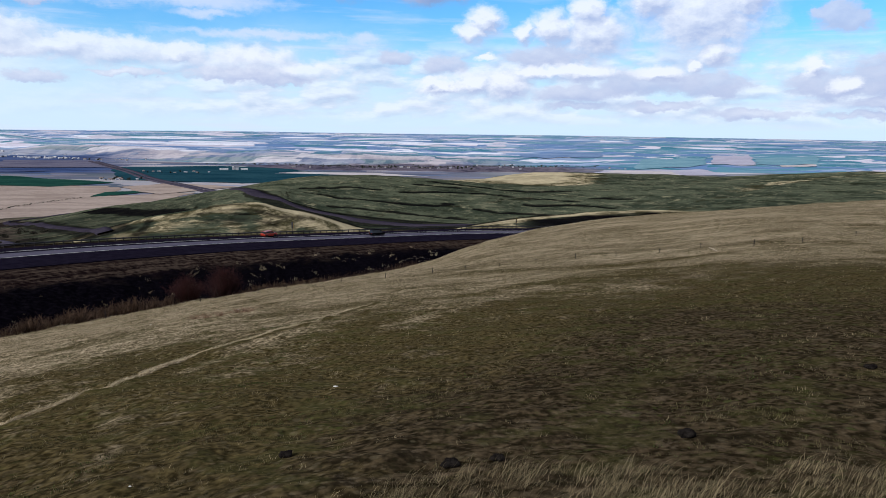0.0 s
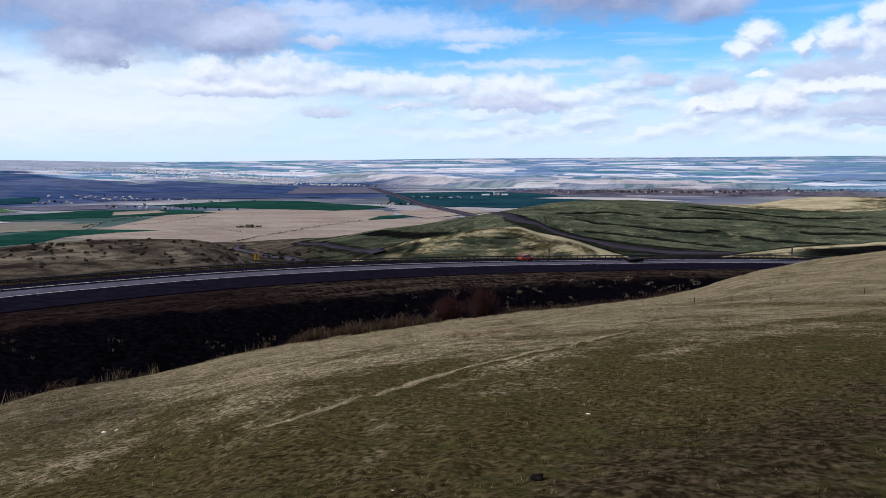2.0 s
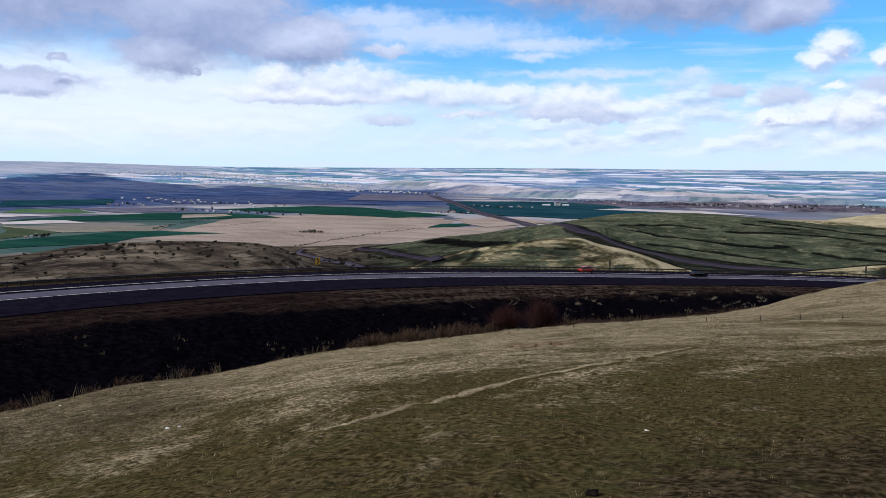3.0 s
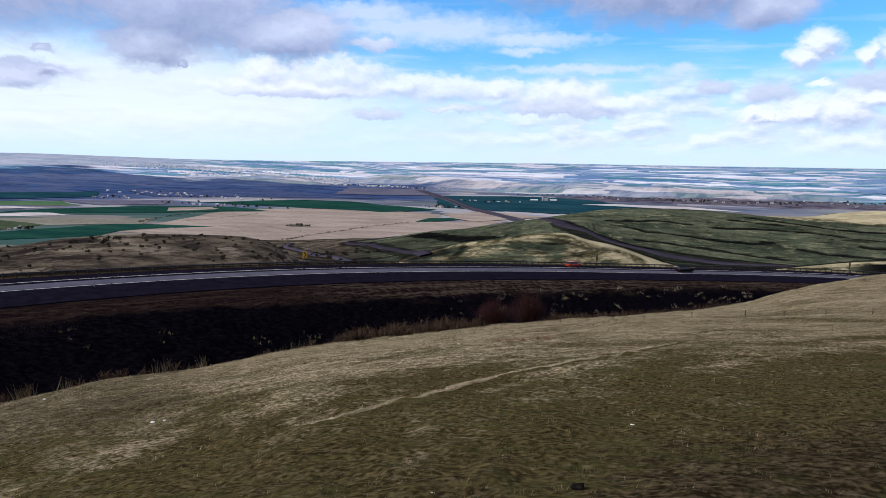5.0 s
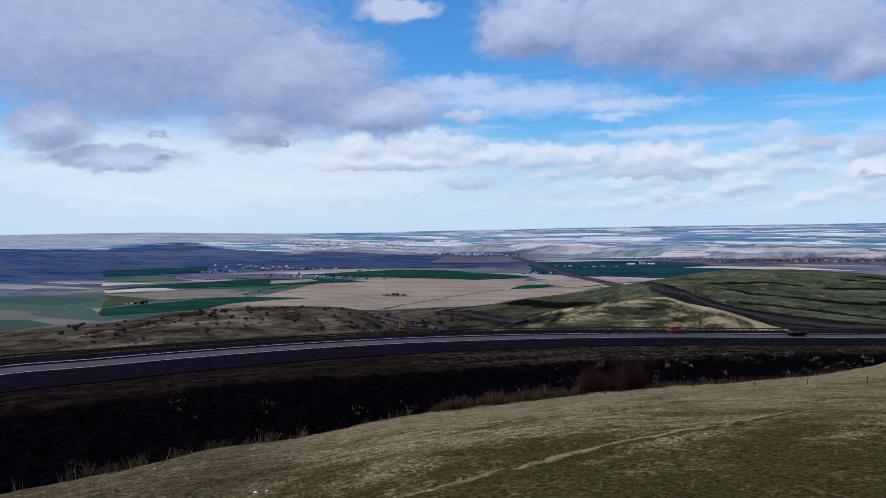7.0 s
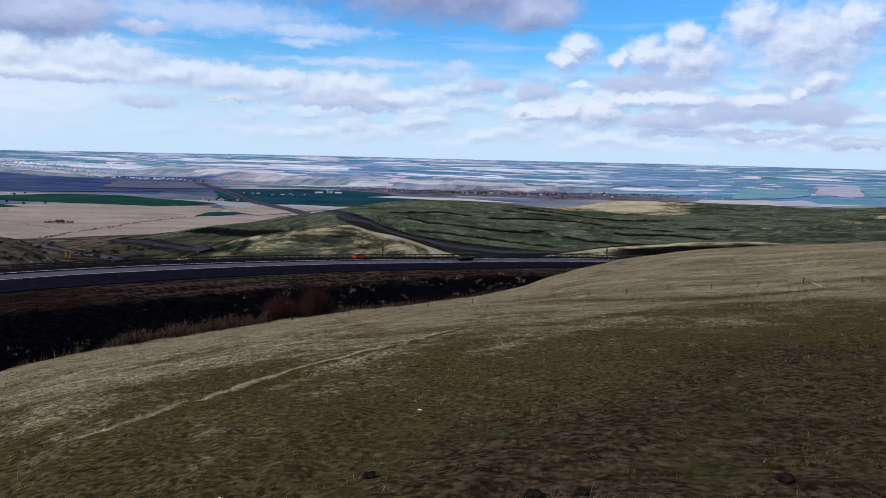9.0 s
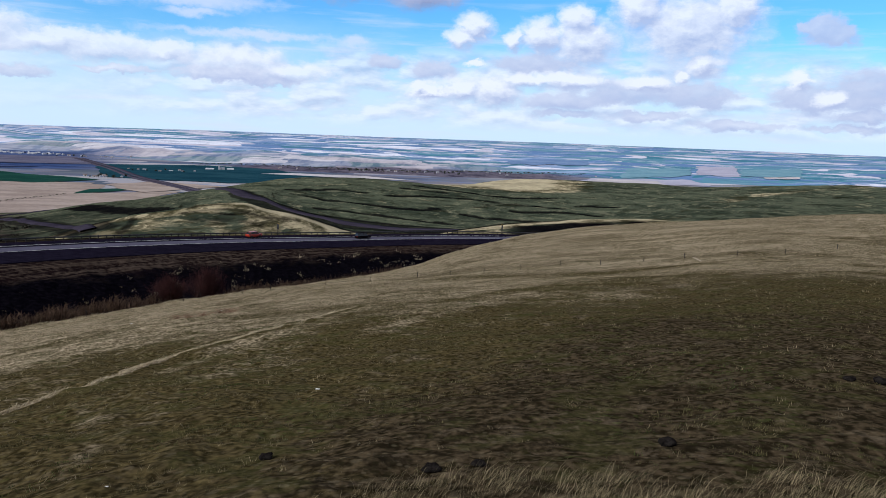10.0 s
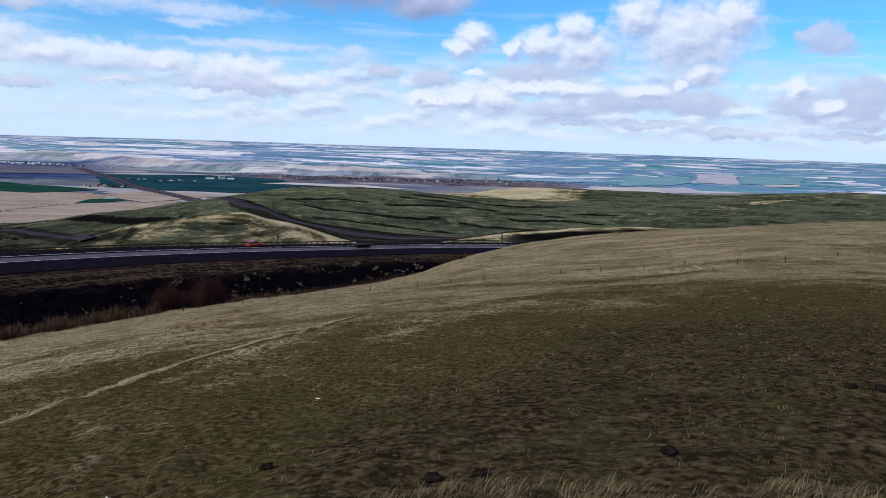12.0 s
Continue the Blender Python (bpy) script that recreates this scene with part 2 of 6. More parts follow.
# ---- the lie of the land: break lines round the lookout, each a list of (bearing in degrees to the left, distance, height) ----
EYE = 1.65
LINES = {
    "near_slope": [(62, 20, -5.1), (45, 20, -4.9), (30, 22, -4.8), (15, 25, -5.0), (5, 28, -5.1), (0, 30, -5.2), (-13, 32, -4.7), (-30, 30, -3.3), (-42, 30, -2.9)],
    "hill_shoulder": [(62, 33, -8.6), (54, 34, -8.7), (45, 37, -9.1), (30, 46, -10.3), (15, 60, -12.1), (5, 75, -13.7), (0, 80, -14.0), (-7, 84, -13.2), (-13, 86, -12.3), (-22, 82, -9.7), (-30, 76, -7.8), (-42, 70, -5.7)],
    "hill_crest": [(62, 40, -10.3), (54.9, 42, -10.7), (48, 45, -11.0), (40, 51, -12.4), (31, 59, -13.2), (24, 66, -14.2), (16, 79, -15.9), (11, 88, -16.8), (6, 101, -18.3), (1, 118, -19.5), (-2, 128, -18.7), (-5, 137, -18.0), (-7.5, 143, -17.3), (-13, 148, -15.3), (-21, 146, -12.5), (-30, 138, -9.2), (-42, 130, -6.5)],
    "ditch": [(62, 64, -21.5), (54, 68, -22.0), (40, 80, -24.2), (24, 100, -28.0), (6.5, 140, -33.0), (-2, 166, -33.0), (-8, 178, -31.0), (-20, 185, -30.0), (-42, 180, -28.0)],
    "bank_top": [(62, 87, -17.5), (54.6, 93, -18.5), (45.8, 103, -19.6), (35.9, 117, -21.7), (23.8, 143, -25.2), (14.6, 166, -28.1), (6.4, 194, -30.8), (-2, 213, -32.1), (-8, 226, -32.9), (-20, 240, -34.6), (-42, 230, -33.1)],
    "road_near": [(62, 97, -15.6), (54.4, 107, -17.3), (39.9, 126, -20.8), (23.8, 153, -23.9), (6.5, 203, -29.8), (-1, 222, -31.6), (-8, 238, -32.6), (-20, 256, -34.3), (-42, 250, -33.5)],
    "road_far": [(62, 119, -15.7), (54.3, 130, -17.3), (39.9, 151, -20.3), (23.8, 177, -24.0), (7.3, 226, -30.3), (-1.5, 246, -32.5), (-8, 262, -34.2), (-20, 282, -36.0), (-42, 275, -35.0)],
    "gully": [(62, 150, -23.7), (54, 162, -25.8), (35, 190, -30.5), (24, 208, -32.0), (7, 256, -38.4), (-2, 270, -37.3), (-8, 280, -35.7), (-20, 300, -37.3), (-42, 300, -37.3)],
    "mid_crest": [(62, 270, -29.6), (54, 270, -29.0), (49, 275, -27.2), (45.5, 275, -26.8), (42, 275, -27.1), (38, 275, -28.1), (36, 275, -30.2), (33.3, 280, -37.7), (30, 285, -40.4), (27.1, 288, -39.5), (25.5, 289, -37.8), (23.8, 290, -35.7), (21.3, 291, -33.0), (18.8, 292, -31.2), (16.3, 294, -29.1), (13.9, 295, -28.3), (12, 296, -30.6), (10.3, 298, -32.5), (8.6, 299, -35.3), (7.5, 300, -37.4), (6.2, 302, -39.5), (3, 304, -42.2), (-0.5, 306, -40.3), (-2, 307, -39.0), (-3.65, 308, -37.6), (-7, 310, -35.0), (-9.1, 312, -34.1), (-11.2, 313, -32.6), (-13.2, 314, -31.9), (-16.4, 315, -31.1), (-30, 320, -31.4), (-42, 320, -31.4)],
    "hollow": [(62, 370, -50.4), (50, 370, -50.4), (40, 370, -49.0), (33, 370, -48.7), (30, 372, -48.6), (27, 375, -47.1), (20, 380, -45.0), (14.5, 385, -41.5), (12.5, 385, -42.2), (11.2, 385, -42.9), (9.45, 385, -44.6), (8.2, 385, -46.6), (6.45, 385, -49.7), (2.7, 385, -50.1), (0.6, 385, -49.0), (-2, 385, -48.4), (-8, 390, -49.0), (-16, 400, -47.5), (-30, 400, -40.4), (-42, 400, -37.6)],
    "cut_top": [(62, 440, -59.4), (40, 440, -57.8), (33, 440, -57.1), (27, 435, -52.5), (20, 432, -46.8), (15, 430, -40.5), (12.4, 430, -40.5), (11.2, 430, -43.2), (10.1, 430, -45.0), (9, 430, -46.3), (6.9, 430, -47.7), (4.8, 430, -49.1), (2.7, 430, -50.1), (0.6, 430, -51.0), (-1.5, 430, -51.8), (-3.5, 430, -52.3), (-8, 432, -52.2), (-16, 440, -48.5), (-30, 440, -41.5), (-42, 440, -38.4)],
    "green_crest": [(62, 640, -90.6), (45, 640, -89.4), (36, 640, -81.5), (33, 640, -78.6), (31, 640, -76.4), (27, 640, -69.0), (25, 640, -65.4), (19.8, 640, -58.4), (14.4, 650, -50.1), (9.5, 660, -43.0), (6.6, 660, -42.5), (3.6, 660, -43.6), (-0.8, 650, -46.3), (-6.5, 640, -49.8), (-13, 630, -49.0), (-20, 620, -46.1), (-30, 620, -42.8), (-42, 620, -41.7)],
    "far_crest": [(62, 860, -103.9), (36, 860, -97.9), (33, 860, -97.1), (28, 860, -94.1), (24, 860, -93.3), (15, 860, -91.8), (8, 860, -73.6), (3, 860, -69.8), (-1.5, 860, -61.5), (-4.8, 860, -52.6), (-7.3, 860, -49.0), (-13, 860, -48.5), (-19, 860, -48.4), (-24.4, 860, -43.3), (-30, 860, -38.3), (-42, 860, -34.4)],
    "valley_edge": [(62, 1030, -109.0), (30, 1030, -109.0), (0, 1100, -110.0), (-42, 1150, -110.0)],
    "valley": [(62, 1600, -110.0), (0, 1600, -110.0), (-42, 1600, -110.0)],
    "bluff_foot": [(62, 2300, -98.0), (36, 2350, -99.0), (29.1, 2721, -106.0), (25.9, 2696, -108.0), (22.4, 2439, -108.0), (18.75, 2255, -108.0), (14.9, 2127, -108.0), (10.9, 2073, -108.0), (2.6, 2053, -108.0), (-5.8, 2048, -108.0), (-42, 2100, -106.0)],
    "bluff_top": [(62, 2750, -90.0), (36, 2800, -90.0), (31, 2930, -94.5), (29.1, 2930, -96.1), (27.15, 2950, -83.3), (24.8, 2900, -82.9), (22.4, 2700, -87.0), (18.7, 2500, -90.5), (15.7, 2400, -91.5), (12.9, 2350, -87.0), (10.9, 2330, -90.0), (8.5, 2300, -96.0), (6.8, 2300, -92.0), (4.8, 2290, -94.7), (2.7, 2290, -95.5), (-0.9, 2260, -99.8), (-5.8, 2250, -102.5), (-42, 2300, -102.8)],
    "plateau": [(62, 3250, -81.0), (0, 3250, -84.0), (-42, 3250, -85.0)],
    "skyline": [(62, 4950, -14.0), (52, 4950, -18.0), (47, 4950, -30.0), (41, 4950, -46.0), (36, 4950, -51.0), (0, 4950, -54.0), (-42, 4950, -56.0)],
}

NAMES = list(LINES)
NUMBER = {n: i + 1 for i, n in enumerate(NAMES)}
# line between the lanes of the highway: bearing, distance, depth below the eye
ROAD = [(75, 92, 18.0), (62, 108, 17.7), (54.4, 117, 19.05), (45, 131, 21.1), (35, 146, 23.1), (24.1, 165, 25.6), (15, 189, 28.7), (6.5, 213, 31.5), (-2.8, 237, 33.4), (-8, 251, 34.6), (-20, 275, 36.5)]


def slopes(h, delta):
    """Slopes of a monotone cubic through points with spacing h and secants delta (first axis)."""
    m = np.zeros((h.shape[0] + 1,) + h.shape[1:])
    w1, w2 = 2 * h[1:] + h[:-1], h[1:] + 2 * h[:-1]
    same = delta[1:] * delta[:-1] > 0
    a, b = np.where(same, delta[:-1], 1.0), np.where(same, delta[1:], 1.0)
    m[1:-1] = np.where(same, (w1 + w2) / (w1 / a + w2 / b), 0.0)
    m[0], m[-1] = delta[0], delta[-1]
    return m


def hermite(s, h, y0, y1, m0, m1):
    s2, s3 = s * s, s * s * s
    return (2 * s3 - 3 * s2 + 1) * y0 + (s3 - 2 * s2 + s) * h * m0 + (3 * s2 - 2 * s3) * y1 + (s3 - s2) * h * m1


def along(xs, ys, q):
    xs, ys, q = np.asarray(xs, float), np.asarray(ys, float), np.clip(q, min(xs), max(xs))
    if xs[0] > xs[-1]:
        xs, ys = xs[::-1], ys[::-1]
    h = np.diff(xs)
    m = slopes(h, np.diff(ys) / h)
    i = np.clip(np.searchsorted(xs, q, side="right") - 1, 0, len(h) - 1)
    return hermite((q - xs[i]) / h[i], h[i], ys[i], ys[i + 1], m[i], m[i + 1])


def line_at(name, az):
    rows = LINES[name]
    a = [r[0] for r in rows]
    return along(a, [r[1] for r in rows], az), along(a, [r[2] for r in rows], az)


def lattice(ix, iy):
    n = (ix.astype(np.int64) * 374761393 + iy.astype(np.int64) * 668265263) & 0xFFFFFFFF
    n = ((n ^ (n >> 13)) * 1274126177) & 0xFFFFFFFF
    return ((n ^ (n >> 16)) & 0xFFFF) / 65535.0


def value_noise(x, y):
    """Smooth noise from -1 to 1 with a wavelength of about 2."""
    ix, iy = np.floor(x), np.floor(y)
    fx, fy = x - ix, y - iy
    fx, fy = fx * fx * (3 - 2 * fx), fy * fy * (3 - 2 * fy)
    a, b = lattice(ix, iy), lattice(ix + 1, iy)
    c, d = lattice(ix, iy + 1), lattice(ix + 1, iy + 1)
    return 2 * ((a * (1 - fx) + b * fx) * (1 - fy) + (c * (1 - fx) + d * fx) * fy) - 1


def ramp(lo, hi, v):
    s = np.clip((v - lo) / (hi - lo), 0, 1)
    return s * s * (3 - 2 * s)


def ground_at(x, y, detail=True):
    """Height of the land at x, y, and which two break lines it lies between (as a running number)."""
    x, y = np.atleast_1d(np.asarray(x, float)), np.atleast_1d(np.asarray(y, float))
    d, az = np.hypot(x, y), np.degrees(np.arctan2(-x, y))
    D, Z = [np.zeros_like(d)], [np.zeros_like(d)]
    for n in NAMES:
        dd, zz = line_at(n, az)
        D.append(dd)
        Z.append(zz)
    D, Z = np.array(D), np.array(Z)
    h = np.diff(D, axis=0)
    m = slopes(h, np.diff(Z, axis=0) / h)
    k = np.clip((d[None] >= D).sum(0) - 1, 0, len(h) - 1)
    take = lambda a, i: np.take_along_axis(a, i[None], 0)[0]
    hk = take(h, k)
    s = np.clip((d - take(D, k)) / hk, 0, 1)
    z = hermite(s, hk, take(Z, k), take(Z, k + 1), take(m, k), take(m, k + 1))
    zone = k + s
    if detail:
        near = ramp(2, 6, d) * ramp(4.2, 2.6, zone)
        rough = ramp(45, 12, d)
        z = z + near * (rough * (0.010 * value_noise(x / 0.12, y / 0.12) + 0.030 * value_noise(x / 0.45, y / 0.45)) + 0.05 * value_noise(x / 1.3, y / 1.3))
        z = z + near * (0.12 * value_noise(x / 5, y / 5) + ramp(15, 60, d) * 0.25 * value_noise(x / 14, y / 14))
        bank = ramp(3.05, 3.5, zone) * ramp(5.9, 5.0, zone)
        z = z + bank * (0.35 * value_noise(x / 3, y / 3) + 0.15 * value_noise(x, y))
        hills = ramp(7.2, 8.2, zone) * ramp(NUMBER["valley_edge"], NUMBER["far_crest"], zone)
        z = z + hills * (0.25 + 0.75 * ramp(10.8, 11.4, zone)) * (0.8 * value_noise(x / 30, y / 30) + 0.3 * value_noise(x / 11, y / 11))
        v, p, s_ = NUMBER["valley"], NUMBER["plateau"], NUMBER["skyline"]
        far = ramp(NUMBER["bluff_foot"], p, zone)
        z = z + ramp(v + 0.8, v + 1.3, zone) * ramp(p + 0.3, p - 0.6, zone) * (2.5 * value_noise(x / 55, y / 80) + 1.2 * value_noise(x / 24, y / 40))
        z = z + far * (7.5 * value_noise(x / 420, y / 230) + 2.5 * value_noise(x / 150, y / 100)) * ramp(s_ + 0.02, s_ - 0.4, zone)
        z = z + ramp(p + 0.2, s_, zone) * 4 * value_noise(x / 700, 3.3)
    # bed of the highway
    ks = [r[0] for r in ROAD]
    u = 0.9 * (d - along(ks, [r[1] for r in ROAD], az))
    bed = ramp(-17, -11.2, u) * ramp(17, 11.9, u)
    z = z * (1 - bed) + (EYE - 0.14 - along(ks, [r[2] for r in ROAD], az)) * bed
    off = np.maximum(ramp(66, 120, az), ramp(-44, -95, az))
    behind = np.minimum(0.02 * d, 6) + 1.5 * value_noise(x / 60, y / 60) * ramp(10, 60, d) - 0.0001 * np.maximum(d - 400, 0) ** 1.6
    return z * (1 - off) + behind * off, np.where(off > 0.5, 1.5, zone), az, d


# ---- materials ----
class Nodes:
    """A node material in the making."""

    def __init__(self, name):
        self.mat = bpy.data.materials.new(name)
        self.mat.use_nodes = True
        self.nt = self.mat.node_tree
        self.bsdf = next(n for n in self.nt.nodes if n.type == "BSDF_PRINCIPLED")
        self.pos = self.add("ShaderNodeTexCoord").outputs["Object"]

    def add(self, kind):
        return self.nt.nodes.new(kind)

    def put(self, sock, v):
        if isinstance(v, (int, float, tuple, list)):
            sock.default_value = v
        else:
            self.nt.links.new(v, sock)

    def math(self, op, a, b=0.0, clamp=False):
        n = self.add("ShaderNodeMath")
        n.operation, n.use_clamp = op, clamp
        self.put(n.inputs[0], a)
        self.put(n.inputs[1], b)
        return n.outputs[0]

    def stretch(self, v, by):
        n = self.add("ShaderNodeVectorMath")
        n.operation = "MULTIPLY"
        self.put(n.inputs[0], v)
        n.inputs[1].default_value = by
        return n.outputs[0]

    def noise(self, scale, detail=4, rough=0.6, vec=None):
        n = self.add("ShaderNodeTexNoise")
        self.put(n.inputs["Vector"], vec or self.pos)
        n.inputs["Scale"].default_value, n.inputs["Detail"].default_value, n.inputs["Roughness"].default_value = scale, detail, rough
        return n.outputs[0]

    def step(self, lo, hi, v):
        n = self.add("ShaderNodeMapRange")
        n.interpolation_type = "SMOOTHSTEP"
        self.put(n.inputs[0], v)
        n.inputs[1].default_value, n.inputs[2].default_value = lo, hi
        return n.outputs[0]

    def mix(self, f, a, b):
        n = self.add("ShaderNodeMix")
        n.data_type = "RGBA"
        self.put(n.inputs[0], f)
        for i, v in ((6, a), (7, b)):
            self.put(n.inputs[i], (*v, 1) if isinstance(v, tuple) and len(v) == 3 else v)
        return n.outputs[2]

    def done(self, color, rough=0.9, bump=None, strength=0.5, distance=0.02, metal=0.0, specular=0.3):
        self.put(self.bsdf.inputs["Base Color"], (*color, 1) if isinstance(color, tuple) else color)
        self.put(self.bsdf.inputs["Roughness"], rough)
        self.put(self.bsdf.inputs["Metallic"], metal)
        self.put(self.bsdf.inputs["Specular IOR Level"], specular)
        if bump is not None:
            b = self.add("ShaderNodeBump")
            b.inputs["Strength"].default_value, b.inputs["Distance"].default_value = strength, distance
            self.put(b.inputs["Height"], bump)
            self.nt.links.new(b.outputs[0], self.bsdf.inputs["Normal"])
        return self.mat


def plain(name, c1, c2, scale, rough=0.85, metal=0.0, strength=0.4, distance=0.01, specular=0.3):
    """A surface of two colours mixed at two scales, with fine relief."""
    n = Nodes(name)
    f = n.math("ADD", n.math("MULTIPLY", n.noise(scale), 0.6), n.math("MULTIPLY", n.noise(scale * 7.3), 0.4))
    return n.done(n.mix(n.step(0.36, 0.64, f), c1, c2), rough, n.noise(scale * 9), strength, distance, metal, specular)


# field colours, paled and blued for the haze of distance
HAZED_FIELD_COLOURS = [(0.0, (0.74, 0.76, 0.86)), (0.13, (0.56, 0.54, 0.63)), (0.25, (0.26, 0.36, 0.54)), (0.36, (0.13, 0.23, 0.43)),
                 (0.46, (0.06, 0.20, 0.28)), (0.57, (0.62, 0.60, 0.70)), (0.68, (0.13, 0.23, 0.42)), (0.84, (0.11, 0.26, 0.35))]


def field_palette(n):
    """Patchwork of grain fields: a colour per field with haze in it, paler and darker districts, drill lines."""
    cells = n.add("ShaderNodeTexVoronoi")
    cells.distance, cells.feature = "CHEBYCHEV", "F1"
    n.put(cells.inputs["Vector"], n.stretch(n.pos, (0.24, 1.0, 0.0)))
    cells.inputs["Scale"].default_value, cells.inputs["Randomness"].default_value = 0.0125, 0.95
    sep = n.add("ShaderNodeSeparateColor")
    n.put(sep.inputs[0], cells.outputs["Color"])
    district = n.math("SUBTRACT", n.noise(0.0016, 3, 0.6), 0.5)
    # later, mostly bluer entries favoured to the right, slightly on the left uplands
    where = n.add("ShaderNodeSeparateXYZ")
    n.put(where.inputs[0], n.pos)
    slant = n.math("DIVIDE", where.outputs[0], n.math("MAXIMUM", where.outputs[1], 10.0))
    bias = n.math("ADD", n.math("MULTIPLY", n.step(-0.10, 0.22, slant), 0.20), n.math("MULTIPLY", n.step(-0.40, -0.80, slant), 0.06))
    pick = n.math("ADD", n.math("ADD", sep.outputs[0], n.math("MULTIPLY", district, 1.2)), bias, clamp=True)
    ramp_node = n.add("ShaderNodeValToRGB")
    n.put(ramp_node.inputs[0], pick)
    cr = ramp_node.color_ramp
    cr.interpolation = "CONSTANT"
    cr.elements[0].color, cr.elements[0].position = (*HAZED_FIELD_COLOURS[0][1], 1), 0
    cr.elements[1].color, cr.elements[1].position = (*HAZED_FIELD_COLOURS[1][1], 1), HAZED_FIELD_COLOURS[1][0]
    for p, c in HAZED_FIELD_COLOURS[2:]:
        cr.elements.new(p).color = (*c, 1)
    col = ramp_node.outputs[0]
    reach = n.math("SQRT", n.math("ADD", n.math("MULTIPLY", where.outputs[0], where.outputs[0]), n.math("MULTIPLY", where.outputs[1], where.outputs[1])))
    # warmer stubble and fallow in the nearer half of the valley
    flow = n.add("ShaderNodeAttribute")
    flow.attribute_name = "flow"
    zone = n.add("ShaderNodeSeparateXYZ")
    n.put(zone.inputs[0], flow.outputs["Vector"])
    warm = n.math("MULTIPLY", n.step(160.3, 159.8, zone.outputs[1]), 0.85)
    earth = n.mix(n.step(0.30, 0.36, sep.outputs[1]), n.mix(n.step(0.58, 0.60, sep.outputs[1]), n.mix(n.step(-0.05, 0.15, slant), (0.36, 0.33, 0.34), (0.58, 0.54, 0.58)), (0.032, 0.045, 0.085)), n.mix(n.step(-0.05, 0.15, slant), (0.085, 0.085, 0.115), (0.25, 0.24, 0.26)))
    col = n.mix(warm, col, earth)
    # draws and stubble strips in haze-blue; the pale ones fade in with distance
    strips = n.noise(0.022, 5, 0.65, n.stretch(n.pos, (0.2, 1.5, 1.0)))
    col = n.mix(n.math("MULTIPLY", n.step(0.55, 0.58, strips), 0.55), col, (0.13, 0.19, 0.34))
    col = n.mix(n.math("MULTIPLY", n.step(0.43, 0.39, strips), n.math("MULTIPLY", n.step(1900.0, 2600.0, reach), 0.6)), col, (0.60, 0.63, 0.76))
    # pale grassy bluffs along the far side of the valley
    bluff = n.math("MULTIPLY", n.step(159.5, 161.5, zone.outputs[1]), n.step(176.0, 172.0, n.math("ADD", zone.outputs[1], n.math("MULTIPLY", strips, 6.0))))
    bluff = n.math("MULTIPLY", bluff, n.step(0.16, 0.02, slant))
    # light and dark of the slopes put into colour, as draws
    draws = n.noise(0.03, 5, 0.7, n.stretch(n.pos, (1.0, 0.22, 1.0)))
    slope = n.mix(n.step(0.40, 0.56, draws), (0.15, 0.14, 0.16), (0.42, 0.37, 0.35))
    col = n.mix(n.math("MULTIPLY", bluff, 0.48), col, slope)
    # bare purple-brown woods along the river
    shore = n.math("ADD", reach, n.math("MULTIPLY", n.math("SUBTRACT", n.noise(0.004, 4, 0.6), 0.5), 240.0))
    woods = n.math("MULTIPLY", n.math("MULTIPLY", n.step(1840.0, 1880.0, shore), n.step(2140.0, 2090.0, shore)), n.math("MULTIPLY", n.step(-0.29, -0.22, slant), n.step(0.26, 0.14, slant)))
    col = n.mix(n.math("MULTIPLY", woods, 0.9), col, n.mix(n.step(0.38, 0.62, n.noise(0.05, 5, 0.75, n.stretch(n.pos, (0.6, 0.4, 1.0)))), (0.040, 0.034, 0.058), (0.14, 0.12, 0.155)))
    # dark upland to the left: cloud shadow and haze painted into its blue
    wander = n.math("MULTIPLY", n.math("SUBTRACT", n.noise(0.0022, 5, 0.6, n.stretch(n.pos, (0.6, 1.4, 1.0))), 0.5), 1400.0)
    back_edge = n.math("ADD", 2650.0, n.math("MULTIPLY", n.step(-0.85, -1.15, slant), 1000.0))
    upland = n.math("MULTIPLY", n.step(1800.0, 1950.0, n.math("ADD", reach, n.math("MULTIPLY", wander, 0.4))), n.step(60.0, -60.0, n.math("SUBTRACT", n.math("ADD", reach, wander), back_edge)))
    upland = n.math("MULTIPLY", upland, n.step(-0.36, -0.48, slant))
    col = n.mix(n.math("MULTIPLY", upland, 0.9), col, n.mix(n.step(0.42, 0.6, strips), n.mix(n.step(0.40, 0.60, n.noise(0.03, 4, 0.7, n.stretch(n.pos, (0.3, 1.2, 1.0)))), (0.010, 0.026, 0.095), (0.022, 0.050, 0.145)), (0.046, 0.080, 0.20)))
    # green and tan crops in the nearer valley to the left
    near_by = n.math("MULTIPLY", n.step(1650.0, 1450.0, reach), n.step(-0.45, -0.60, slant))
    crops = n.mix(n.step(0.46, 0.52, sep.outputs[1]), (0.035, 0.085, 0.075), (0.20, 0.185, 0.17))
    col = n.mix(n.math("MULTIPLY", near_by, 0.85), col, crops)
    # pale rise at the end of the upland, its colour blued for haze
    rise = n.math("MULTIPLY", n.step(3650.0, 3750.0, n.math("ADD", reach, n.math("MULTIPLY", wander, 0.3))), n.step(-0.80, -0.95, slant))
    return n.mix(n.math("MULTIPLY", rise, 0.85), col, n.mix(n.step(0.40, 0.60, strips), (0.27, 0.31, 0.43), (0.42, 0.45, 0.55)))


